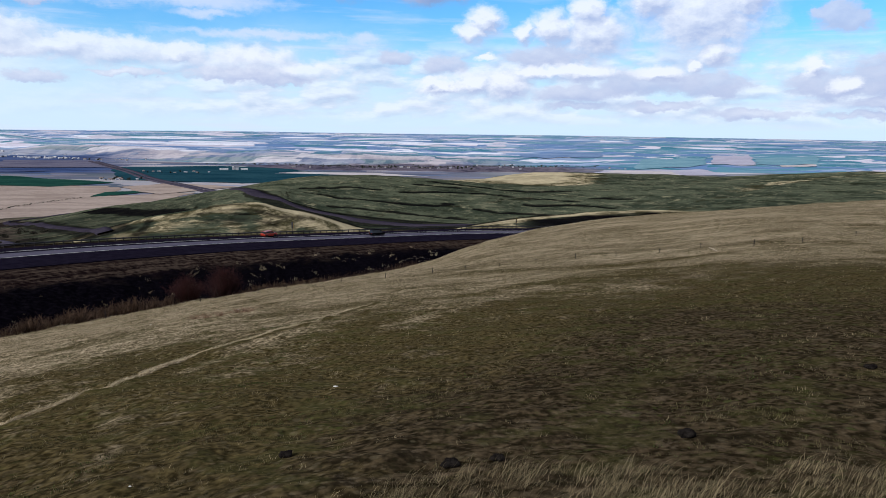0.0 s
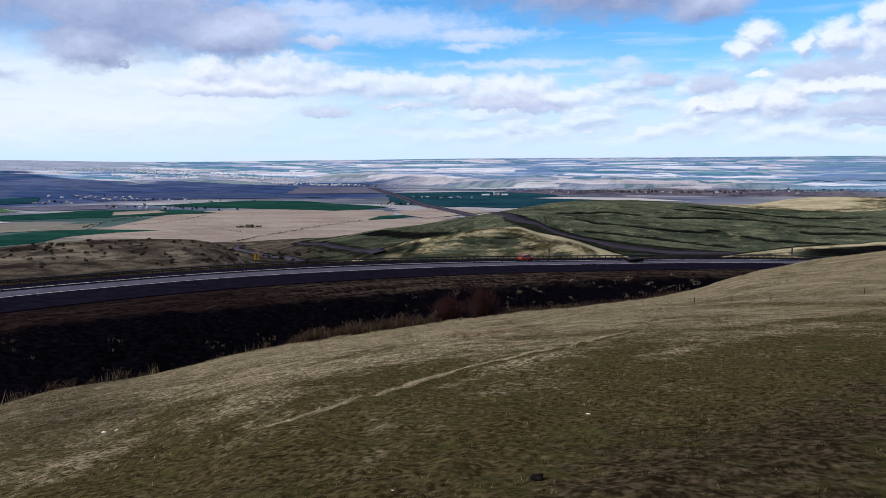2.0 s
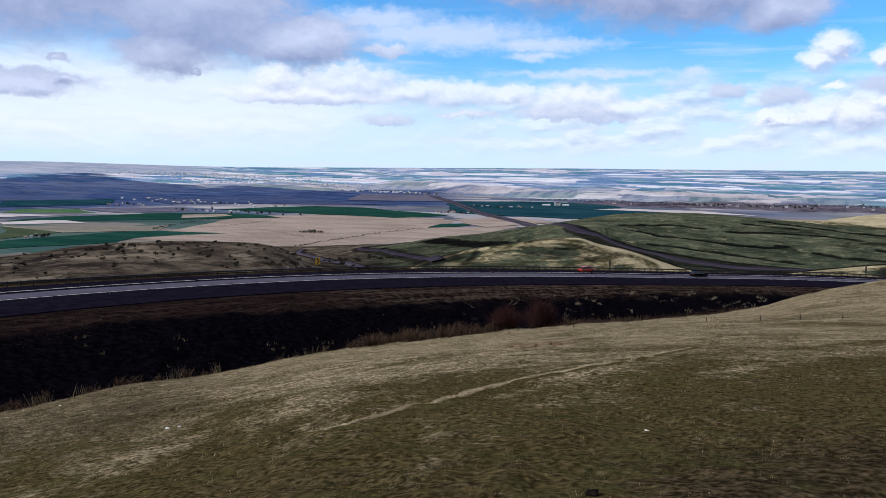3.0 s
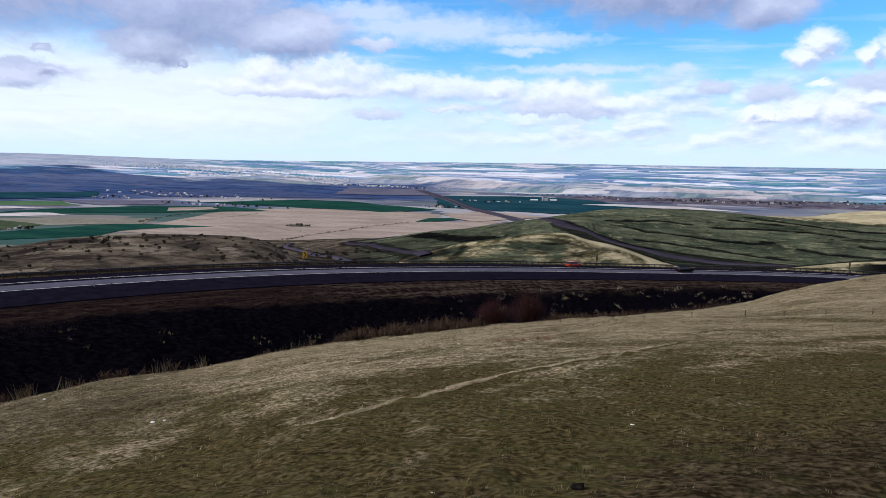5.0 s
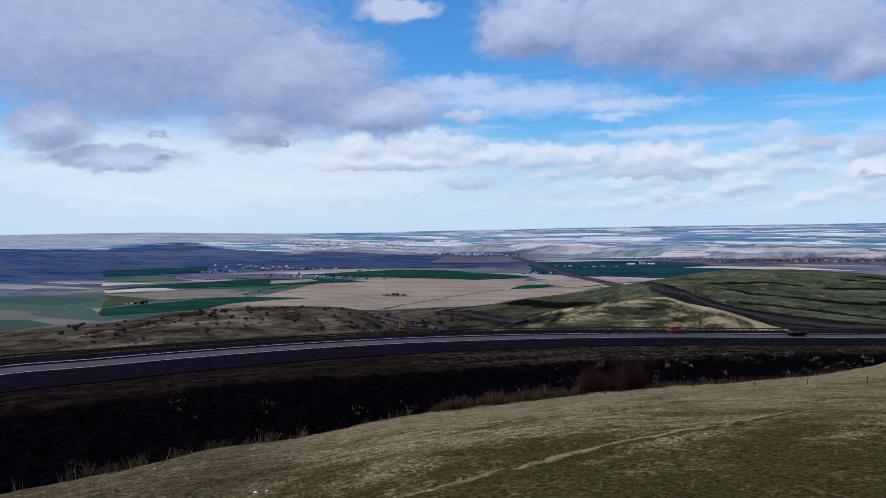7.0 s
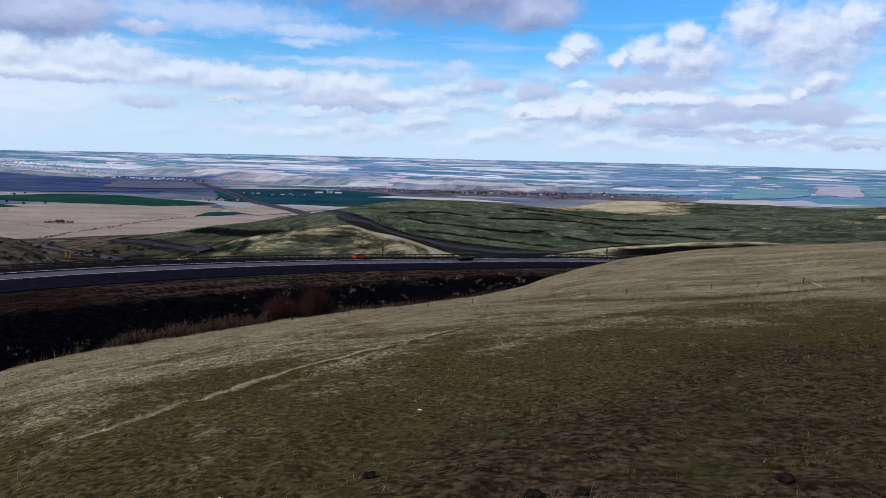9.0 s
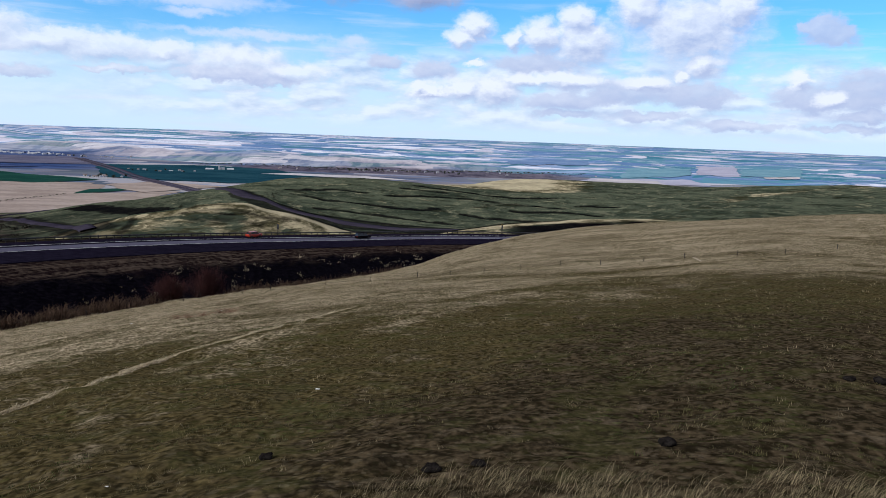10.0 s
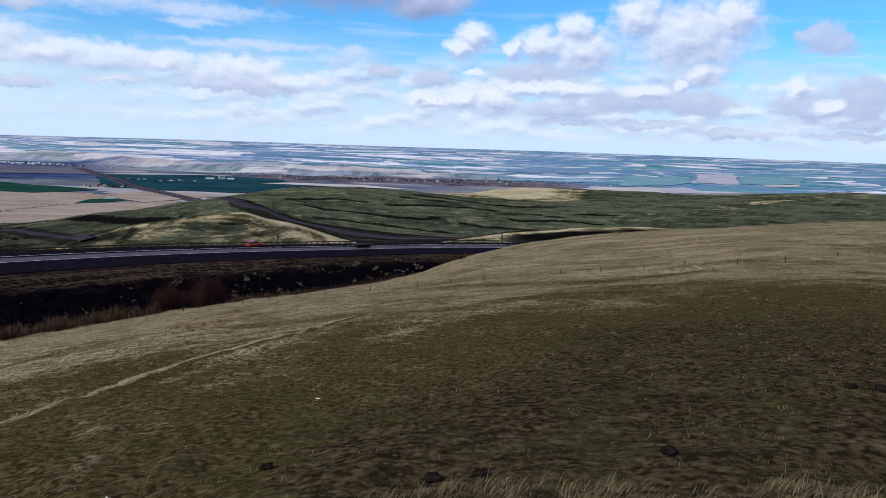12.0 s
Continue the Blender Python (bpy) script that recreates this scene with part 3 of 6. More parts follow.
def ground_material():
    n = Nodes("hill_ground")

    def covers(name):
        att = n.add("ShaderNodeAttribute")
        att.attribute_name = name
        sep = n.add("ShaderNodeSeparateColor")
        n.put(sep.inputs[0], att.outputs["Color"])
        return sep.outputs

    green, dark_mask, valley = covers("cover")
    dryness, bare, sage = covers("wear")
    downhill = n.stretch(n.pos, (1.0, 0.9, 1.0))
    fine, mid, wide = n.noise(11.0, 2, 0.5, downhill), n.noise(1.3, 4, 0.65), n.noise(0.07, 4, 0.6)
    tuft = n.noise(4.5, 3, 0.55, downhill)
    flow = n.add("ShaderNodeAttribute")
    flow.attribute_name = "flow"
    verge = n.add("ShaderNodeSeparateXYZ")
    n.put(verge.inputs[0], flow.outputs["Vector"])
    combed = n.noise(1.0, 3, 0.60, n.stretch(flow.outputs["Vector"], (0.11, 0.42, 0.0)))
    ribs = n.noise(1.0, 4, 0.60, n.stretch(flow.outputs["Vector"], (0.22, 1.9, 0.0)))
    # dry bunch grass over thin turf and bare soil
    dry = n.mix(n.step(0.35, 0.65, fine), (0.080, 0.062, 0.035), (0.37, 0.30, 0.20))
    turf = n.mix(n.step(0.30, 0.70, fine), (0.022, 0.017, 0.007), (0.092, 0.071, 0.031))
    soil = n.mix(n.step(0.33, 0.72, fine), (0.012, 0.009, 0.0055), (0.066, 0.048, 0.030))
    patch = n.math("ADD", n.math("ADD", n.math("MULTIPLY", mid, 0.25), n.math("MULTIPLY", combed, 0.50)), n.math("MULTIPLY", tuft, 0.25))
    patch = n.math("ADD", patch, n.math("MULTIPLY", n.math("SUBTRACT", dryness, 0.5), 0.28))
    grass = n.mix(n.step(0.43, 0.56, patch), turf, dry)
    grass = n.mix(n.math("MULTIPLY", n.math("MULTIPLY", n.step(0.53, 0.63, ribs), n.step(0.45, 0.60, dryness)), 0.5), grass, (0.42, 0.345, 0.235))
    grass = n.mix(n.math("MULTIPLY", n.step(0.45, 0.34, ribs), 0.35), grass, (0.06, 0.052, 0.026))
    # pits shaded and tuft tops brightened in colour, following the bump
    pit = n.noise(4.2, 3, 0.5, n.stretch(n.pos, (1.0, 0.8, 0.8)))
    grass = n.mix(n.math("MULTIPLY", n.step(0.43, 0.37, pit), 0.45), grass, (0.034, 0.028, 0.014))
    grass = n.mix(n.math("MULTIPLY", n.math("MULTIPLY", n.step(0.59, 0.68, pit), n.step(0.40, 0.62, dryness)), 0.7), grass, (0.46, 0.38, 0.265))
    scar = n.math("ADD", n.math("ADD", n.math("MULTIPLY", mid, 0.35), n.math("MULTIPLY", wide, 0.3)), n.math("MULTIPLY", tuft, 0.35))
    scar = n.math("ADD", scar, n.math("MULTIPLY", bare, 0.32))
    grass = n.mix(n.math("MULTIPLY", n.step(0.50, 0.74, scar), 0.85), grass, soil)
    # smaller specks of pit shade, also in the colour
    grass = n.mix(n.math("MULTIPLY", n.step(0.40, 0.33, n.noise(9.0, 2, 0.5, n.stretch(n.pos, (0.9, 0.8, 0.8)))), 0.32), grass, (0.012, 0.010, 0.005))
    moss = n.step(0.50, 0.62, n.noise(0.45, 4, 0.6))
    close = n.step(0.30, 0.60, bare)
    grass = n.mix(n.math("MULTIPLY", n.step(0.51, 0.60, n.noise(1.0, 5, 0.68)), 0.50), grass, (0.046, 0.045, 0.016))
    grass = n.mix(n.math("MULTIPLY", n.math("MULTIPLY", n.step(0.53, 0.62, n.noise(2.3, 5, 0.7)), close), 0.65), grass, (0.014, 0.011, 0.007))
    grass = n.mix(n.math("MULTIPLY", n.math("MULTIPLY", n.step(0.56, 0.66, n.noise(3.1, 5, 0.7)), close), 0.40), grass, (0.13, 0.10, 0.066))
    # single tussocks, each paler, darker or greener than the next
    for scale, shift in ((8.0, 0.0), (15.0, 3.7)):
        cell = n.add("ShaderNodeTexVoronoi")
        place = n.add("ShaderNodeVectorMath")
        n.put(place.inputs[0], n.pos)
        place.inputs[1].default_value = (shift, shift, 0.0)
        n.put(cell.inputs["Vector"], place.outputs[0])
        cell.inputs["Scale"].default_value = scale
        kind = n.add("ShaderNodeSeparateColor")
        n.put(kind.inputs[0], cell.outputs["Color"])
        dome = n.step(0.52, 0.22, cell.outputs["Distance"])
        pale, dark, fresh = n.step(0.66, 0.86, kind.outputs[0]), n.step(0.30, 0.12, kind.outputs[0]), n.step(0.72, 0.84, kind.outputs[1])
        grass = n.mix(n.math("MULTIPLY", n.math("MULTIPLY", dome, pale), n.math("ADD", 0.14, n.math("MULTIPLY", dryness, 0.42))), grass, (0.23, 0.19, 0.12))
        grass = n.mix(n.math("MULTIPLY", n.math("MULTIPLY", dome, dark), 0.62), grass, (0.016, 0.014, 0.007))
        grass = n.mix(n.math("MULTIPLY", n.math("MULTIPLY", dome, fresh), n.math("MULTIPLY", moss, 0.55)), grass, (0.052, 0.062, 0.018))
    # greening hillsides with sheep terraces
    level = n.stretch(n.pos, (0.35, 0.5, 5.0))
    streak = n.noise(0.06, 6, 0.7, level)
    hill = n.mix(n.step(0.36, 0.62, streak), (0.029, 0.038, 0.026), (0.086, 0.098, 0.064))
    hill = n.mix(n.math("MULTIPLY", n.step(0.58, 0.66, n.noise(0.10, 5, 0.75, level)), 0.75), hill, (0.26, 0.24, 0.15))
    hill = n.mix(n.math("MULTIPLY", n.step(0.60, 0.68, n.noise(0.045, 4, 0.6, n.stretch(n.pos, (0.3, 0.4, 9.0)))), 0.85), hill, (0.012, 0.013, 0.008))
    bunch = n.noise(0.30, 4, 0.72, n.stretch(n.pos, (0.45, 0.30, 1.0)))
    hill = n.mix(n.math("MULTIPLY", n.step(0.56, 0.66, bunch), 0.45), hill, (0.20, 0.20, 0.125))
    hill = n.mix(n.math("MULTIPLY", n.step(0.44, 0.34, bunch), 0.7), hill, (0.018, 0.022, 0.011))
    # dark and pale level bands from noise, given in colour without relief
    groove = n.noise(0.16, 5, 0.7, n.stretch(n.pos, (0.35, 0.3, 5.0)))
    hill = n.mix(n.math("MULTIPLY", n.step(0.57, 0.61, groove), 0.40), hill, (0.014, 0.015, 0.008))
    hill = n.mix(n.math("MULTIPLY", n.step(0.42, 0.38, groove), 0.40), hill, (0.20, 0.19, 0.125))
    straw = n.mix(n.step(0.4, 0.6, n.math("ADD", n.math("MULTIPLY", streak, 0.6), n.math("MULTIPLY", bunch, 0.4))), (0.060, 0.054, 0.026), (0.47, 0.40, 0.255))
    hill = n.mix(n.step(0.44, 0.58, n.math("ADD", n.math("MULTIPLY", dryness, 0.75), n.math("MULTIPLY", n.math("SUBTRACT", streak, 0.5), 1.1))), hill, straw)
    hill = n.mix(n.math("MULTIPLY", n.math("MULTIPLY", n.step(0.515, 0.55, groove), n.math("MULTIPLY", n.step(0.35, 0.50, dryness), n.step(1.20, 1.05, dryness))), 0.70), hill, (0.034, 0.032, 0.016))
    hill = n.mix(n.math("MULTIPLY", n.step(1.15, 1.40, dryness), 0.55), hill, (0.52, 0.45, 0.30))
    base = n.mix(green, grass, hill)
    scrub = n.mix(n.step(0.38, 0.62, n.noise(0.16, 6, 0.75, n.stretch(n.pos, (0.5, 0.5, 2.0)))), (0.026, 0.021, 0.018), (0.120, 0.098, 0.076))
    scrub = n.mix(n.math("MULTIPLY", n.step(0.50, 0.60, n.noise(0.045, 6, 0.72, n.stretch(n.pos, (0.7, 0.5, 2.5)))), 0.8), scrub, (0.016, 0.012, 0.013))
    scrub = n.mix(n.math("MULTIPLY", n.step(0.57, 0.62, n.noise(0.10, 5, 0.7, n.stretch(n.pos, (0.35, 0.3, 3.5)))), 0.6), scrub, (0.24, 0.20, 0.155))
    base = n.mix(sage, base, scrub)
    # gravelly red-brown verge with trampled straw
    along_road = n.noise(1.0, 6, 0.72, n.stretch(flow.outputs["Vector"], (0.30, 1.1, 0.0)))
    grit = n.noise(0.9, 5, 0.7)
    gravel = n.mix(n.step(0.35, 0.7, grit), (0.006, 0.0035, 0.004), (0.022, 0.014, 0.013))
    gravel = n.mix(n.math("MULTIPLY", n.step(0.50, 0.60, along_road), 0.6), gravel, (0.036, 0.024, 0.020))
    gravel = n.mix(n.math("MULTIPLY", n.step(0.46, 0.38, along_road), 0.7), gravel, (0.008, 0.005, 0.007))
    trodden = n.math("MULTIPLY", n.step(36.0, 22.0, verge.outputs[0]), n.step(0.46, 0.60, n.math("ADD", n.math("MULTIPLY", along_road, 0.6), n.math("MULTIPLY", grit, 0.4))))
    gravel = n.mix(n.math("MULTIPLY", trodden, 0.50), gravel, (0.12, 0.093, 0.07))
    stalks = n.noise(1.0, 5, 0.75, n.stretch(flow.outputs["Vector"], (1.2, 2.6, 0.0)))
    gravel = n.mix(n.math("MULTIPLY", n.step(0.62, 0.68, stalks), 0.6), gravel, (0.14, 0.11, 0.088))
    base = n.mix(verge.outputs[2], base, gravel)
    # near-black over the ditch bank, gully, cuttings and ledges
    near_black = n.mix(n.step(0.4, 0.7, n.noise(1.2, 5, 0.7)), (0.0012, 0.0010, 0.0022), (0.0058, 0.0048, 0.0072))
    base = n.mix(dark_mask, base, near_black)
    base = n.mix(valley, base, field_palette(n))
    return n.done(base, 0.95, n.math("ADD", n.math("MULTIPLY", fine, 0.7), n.math("ADD", n.math("MULTIPLY", tuft, 0.9), n.math("ADD", n.math("MULTIPLY", mid, 1.5), n.math("MULTIPLY", pit, 0.7)))), 1.0, 0.032, specular=0.0)


M_GROUND = ground_material()
M_ASPHALT_NEW = plain("fresh_asphalt", (0.006, 0.005, 0.011), (0.013, 0.011, 0.021), 0.6, 1.0, specular=0.0)
M_LANE = plain("worn_concrete_lane", (0.075, 0.073, 0.105), (0.105, 0.10, 0.14), 0.4, 1.0, specular=0.0)
M_PAINT = plain("road_paint", (0.5, 0.5, 0.5), (0.72, 0.72, 0.7), 2.0, 0.7)
M_STEEL = plain("galvanised_steel", (0.028, 0.028, 0.034), (0.065, 0.064, 0.074), 3.0, 0.6, 0.3)
M_POST = plain("weathered_post", (0.010, 0.008, 0.008), (0.030, 0.026, 0.025), 5.0, 0.9)


def blade_material(name, dark, light):
    """Grass or twigs whose colour changes from stalk to stalk."""
    n = Nodes(name)
    geo = n.add("ShaderNodeNewGeometry")
    f = n.math("ADD", n.math("MULTIPLY", geo.outputs["Random Per Island"], 0.6), n.math("MULTIPLY", n.noise(0.8, 3, 0.6), 0.4))
    return n.done(n.mix(n.step(0.2, 0.8, f), dark, light), 0.85, specular=0.05)


def field_material(name, dark, light):
    """A crop or stubble field with drill rows and mottling."""
    n = Nodes(name)
    f = n.math("ADD", n.math("MULTIPLY", n.noise(0.02, 6, 0.7, n.stretch(n.pos, (0.4, 1.2, 1.0))), 0.7), n.math("MULTIPLY", n.noise(0.12, 4, 0.6), 0.3))
    return n.done(n.mix(n.step(0.38, 0.62, f), dark, light), 0.95, specular=0.0)


M_TURF = blade_material("short_turf", (0.036, 0.032, 0.013), (0.125, 0.108, 0.052))
M_GREEN = blade_material("green_turf", (0.025, 0.034, 0.010), (0.075, 0.092, 0.030))
M_STRAW = blade_material("dry_grass", (0.07, 0.058, 0.032), (0.31, 0.255, 0.155))
M_EDGE = blade_material("lookout_grass", (0.050, 0.042, 0.022), (0.31, 0.255, 0.155))
M_PALE = blade_material("bleached_grass", (0.30, 0.25, 0.16), (0.58, 0.50, 0.36))
M_REED = blade_material("brown_weeds", (0.014, 0.009, 0.007), (0.095, 0.060, 0.040))
M_WEED = blade_material("tan_weeds", (0.018, 0.011, 0.009), (0.110, 0.070, 0.046))
M_OSIER = blade_material("red_twigs", (0.018, 0.008, 0.008), (0.062, 0.024, 0.023))
M_RUST = blade_material("rusty_twigs", (0.08, 0.045, 0.03), (0.30, 0.19, 0.13))
M_SAGE = blade_material("sage_leaves", (0.018, 0.017, 0.013), (0.055, 0.05, 0.038))
M_LEAF = blade_material("dark_foliage", (0.02, 0.026, 0.02), (0.06, 0.066, 0.05))
M_BARK = plain("bark", (0.05, 0.04, 0.035), (0.10, 0.085, 0.07), 3.0)
M_STUBBLE = field_material("stubble", (0.25, 0.20, 0.175), (0.37, 0.305, 0.27))
M_PALE_FIELD = field_material("bleached_stubble", (0.42, 0.39, 0.41), (0.58, 0.54, 0.56))
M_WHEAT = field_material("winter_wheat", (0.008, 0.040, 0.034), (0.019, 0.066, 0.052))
# far copy of the winter wheat, blued for haze
M_WHEAT_FAR = field_material("hazed_wheat", (0.008, 0.036, 0.056), (0.020, 0.064, 0.086))
M_BRIGHT = field_material("young_grain", (0.055, 0.115, 0.06), (0.095, 0.17, 0.09))
M_GRASSY = field_material("thin_grain", (0.040, 0.060, 0.035), (0.075, 0.095, 0.060))
# next four: distant fallow and grain, haze put into their blue tones
M_MAUVE_DARK = field_material("hazed_dusky_fallow", (0.085, 0.085, 0.135), (0.15, 0.145, 0.20))
M_SLATE = field_material("hazed_slate_fallow", (0.030, 0.050, 0.125), (0.075, 0.095, 0.19))
M_BLUE = field_material("hazed_blue_fallow", (0.12, 0.20, 0.36), (0.20, 0.29, 0.46))
M_TEAL = field_material("hazed_teal_grain", (0.13, 0.26, 0.34), (0.20, 0.35, 0.42))
M_FALLOW = field_material("grey_fallow", (0.17, 0.16, 0.14), (0.27, 0.25, 0.21))
# far fallow turned mauve for haze
M_MAUVE = field_material("hazed_mauve_fallow", (0.34, 0.34, 0.44), (0.46, 0.45, 0.55))
M_STONE = plain("dark_stone", (0.006, 0.005, 0.005), (0.022, 0.019, 0.017), 12.0, 0.95, strength=0.8, specular=0.0)
M_STAKE = plain("dusty_plastic", (0.22, 0.22, 0.24), (0.34, 0.34, 0.36), 6.0, 0.7)
M_CHALK = plain("pale_stone", (0.6, 0.58, 0.54), (0.8, 0.78, 0.74), 12.0, 0.8)
M_WOOD = plain("bleached_wood", (0.30, 0.25, 0.19), (0.50, 0.43, 0.33), 8.0, 0.8)
M_YELLOW = plain("yellow_sheeting", (0.62, 0.36, 0.02), (0.72, 0.43, 0.03), 3.0, 0.5)
M_BLACK = plain("black_paint", (0.012, 0.012, 0.012), (0.02, 0.02, 0.02), 6.0, 0.6)
M_RUBBER = plain("tyre_rubber", (0.012, 0.012, 0.012), (0.022, 0.022, 0.022), 20.0, 0.9)
M_RED = plain("red_car_paint", (0.34, 0.026, 0.010), (0.38, 0.030, 0.012), 1.5, 0.3, specular=0.5)
M_CAR_DARK = plain("dark_car_paint", (0.004, 0.004, 0.005), (0.006, 0.006, 0.007), 1.5, 0.9, specular=0.0)
M_GLASS = plain("car_glass", (0.01, 0.012, 0.014), (0.014, 0.016, 0.018), 1.0, 0.08, specular=0.6)
M_LAMP = plain("lamp_lens", (0.55, 0.55, 0.55), (0.65, 0.65, 0.65), 8.0, 0.2)
M_TAIL = plain("tail_lens", (0.25, 0.01, 0.01), (0.32, 0.015, 0.012), 8.0, 0.25)
M_HOUSE = plain("white_siding", (0.42, 0.43, 0.47), (0.62, 0.63, 0.66), 0.3, 0.8)
M_ROOF = plain("metal_roof", (0.24, 0.25, 0.30), (0.38, 0.39, 0.44), 0.3, 0.5)
M_ROOF_DARK = plain("brown_roof", (0.14, 0.11, 0.11), (0.22, 0.18, 0.18), 0.3, 0.8)
M_BACK = plain("sign_back", (0.02, 0.02, 0.022), (0.04, 0.04, 0.042), 4.0, 0.8)
M_LOWER = plain("lower_asphalt", (0.026, 0.022, 0.034), (0.046, 0.040, 0.058), 0.05, 1.0, specular=0.0)
M_FAR_ROAD = plain("far_asphalt", (0.045, 0.04, 0.058), (0.075, 0.068, 0.095), 0.05, 1.0, specular=0.0)

# ---- building helpers ----
def part(name, bm, material, parent=None, label=""):
    me = bpy.data.meshes.new(name)
    bm.to_mesh(me)
    bm.free()
    me.materials.append(material)
    ob = new(name, me)
    if parent is not None:
        ob.parent = parent
    if label:
        ob["label"] = label
    return ob


def sheet(name, verts, faces, material, parent=None, smooth=True):
    me = bpy.data.meshes.new(name)
    me.from_pydata([tuple(v) for v in verts], [], [tuple(f) for f in faces])
    me.materials.append(material)
    if smooth:
        me.polygons.foreach_set("use_smooth", np.ones(len(me.polygons), bool))
    me.update()
    ob = new(name, me)
    if parent is not None:
        ob.parent = parent
    return ob


def empty(name, place=(0, 0, 0), turn=0.0):
    ob = new(name)
    ob.matrix_world = pose(*place, 0, 0, turn)
    return ob


def height(x, y):
    return float(ground_at(x, y)[0][0])


def inside(poly, x, y):
    hit = np.zeros(x.shape, bool)
    for (x0, y0), (x1, y1) in zip(poly, poly[1:] + poly[:1]):
        if y0 != y1:
            hit ^= ((y0 > y) != (y1 > y)) & (x < (x1 - x0) * (y - y0) / (y1 - y0) + x0)
    return hit


def from_line(pts, x, y):
    """Distance from a line of points on the plan."""
    best = np.full(x.shape, 1e9)
    for (x0, y0), (x1, y1) in zip(pts, pts[1:]):
        dx, dy = x1 - x0, y1 - y0
        s = np.clip(((x - x0) * dx + (y - y0) * dy) / (dx * dx + dy * dy), 0, 1)
        best = np.minimum(best, np.hypot(x - x0 - s * dx, y - y0 - s * dy))
    return best


# plan of the cuttings below the highway, and of a grassy lip on the near slope
CUTTING = [(-150, 560), (-127, 502), (-106, 458), (-94, 438), (-80, 431), (-62, 417), (-48, 418), (-19, 411), (12, 411), (40, 400), (40, 376), (7, 380), (-18, 382), (-44, 384), (-70, 385), (-95, 400), (-112, 436), (-135, 502), (-158, 560)]
ROAD_ONE = [(-153, 560), (-130, 500), (-108, 450), (-90, 424), (-66, 409), (-46, 403), (-18, 393), (5, 386), (40, 380)]
ROAD_TWO = [(-470, 690), (-425, 617), (-381, 567), (-316, 481), (-231, 364), (-200, 325), (-181, 304), (-150, 262)]
ROAD_THREE = [(-112, 250), (-130, 282), (-147, 312), (-170, 345), (-205, 396), (-252, 466), (-306, 541), (-350, 606), (-361, 627), (-345, 644), (-300, 650)]
SADDLE = [(120, 420), (159, 484), (197, 540), (237, 600), (276, 649), (340, 700), (420, 730)]
TERRACE_CUT = [(-244, 533), (-232, 515), (-204, 480), (-172, 436), (-146, 402), (-115, 350)]
# dark ledges along the green hillside
LEDGES = [[(-90, 512), (-76, 507), (-61, 490), (-40, 491), (-7, 488), (2, 499)], [(23, 485), (36, 473), (54, 468), (85, 452)], [(-30, 556), (9, 569), (43, 565), (64, 557), (92, 540)],
          [(-12, 648), (28, 615), (69, 608), (100, 612)], [(-100, 548), (-70, 560), (-50, 556)], [(60, 520), (84, 516), (110, 500)], [(110, 560), (135, 552)], [(-20, 610), (10, 600)], [(-66, 452), (-30, 448), (10, 440)]]
MOUND_TRACKS = [[(-104, 268), (-100, 254), (-95, 234)], [(-92, 270), (-83, 272), (-69, 273)], [(-80, 255), (-66, 259), (-58, 264)], [(-72, 267), (-58, 275), (-50, 284)], [(-88, 282), (-76, 285)]]
LIP = [(-9.2, 5.6), (-8.4, 6.6), (-7.9, 7.6), (-7.3, 9.0), (-6.5, 10.0), (-6.0, 11.4), (-5.95, 13.2), (-5.9, 15.2), (-5.7, 16.8), (-5.3, 18.2), (-4.7, 19.6), (-4.3, 22.0), (-3.9, 26.0), (-3.1, 32.0)]


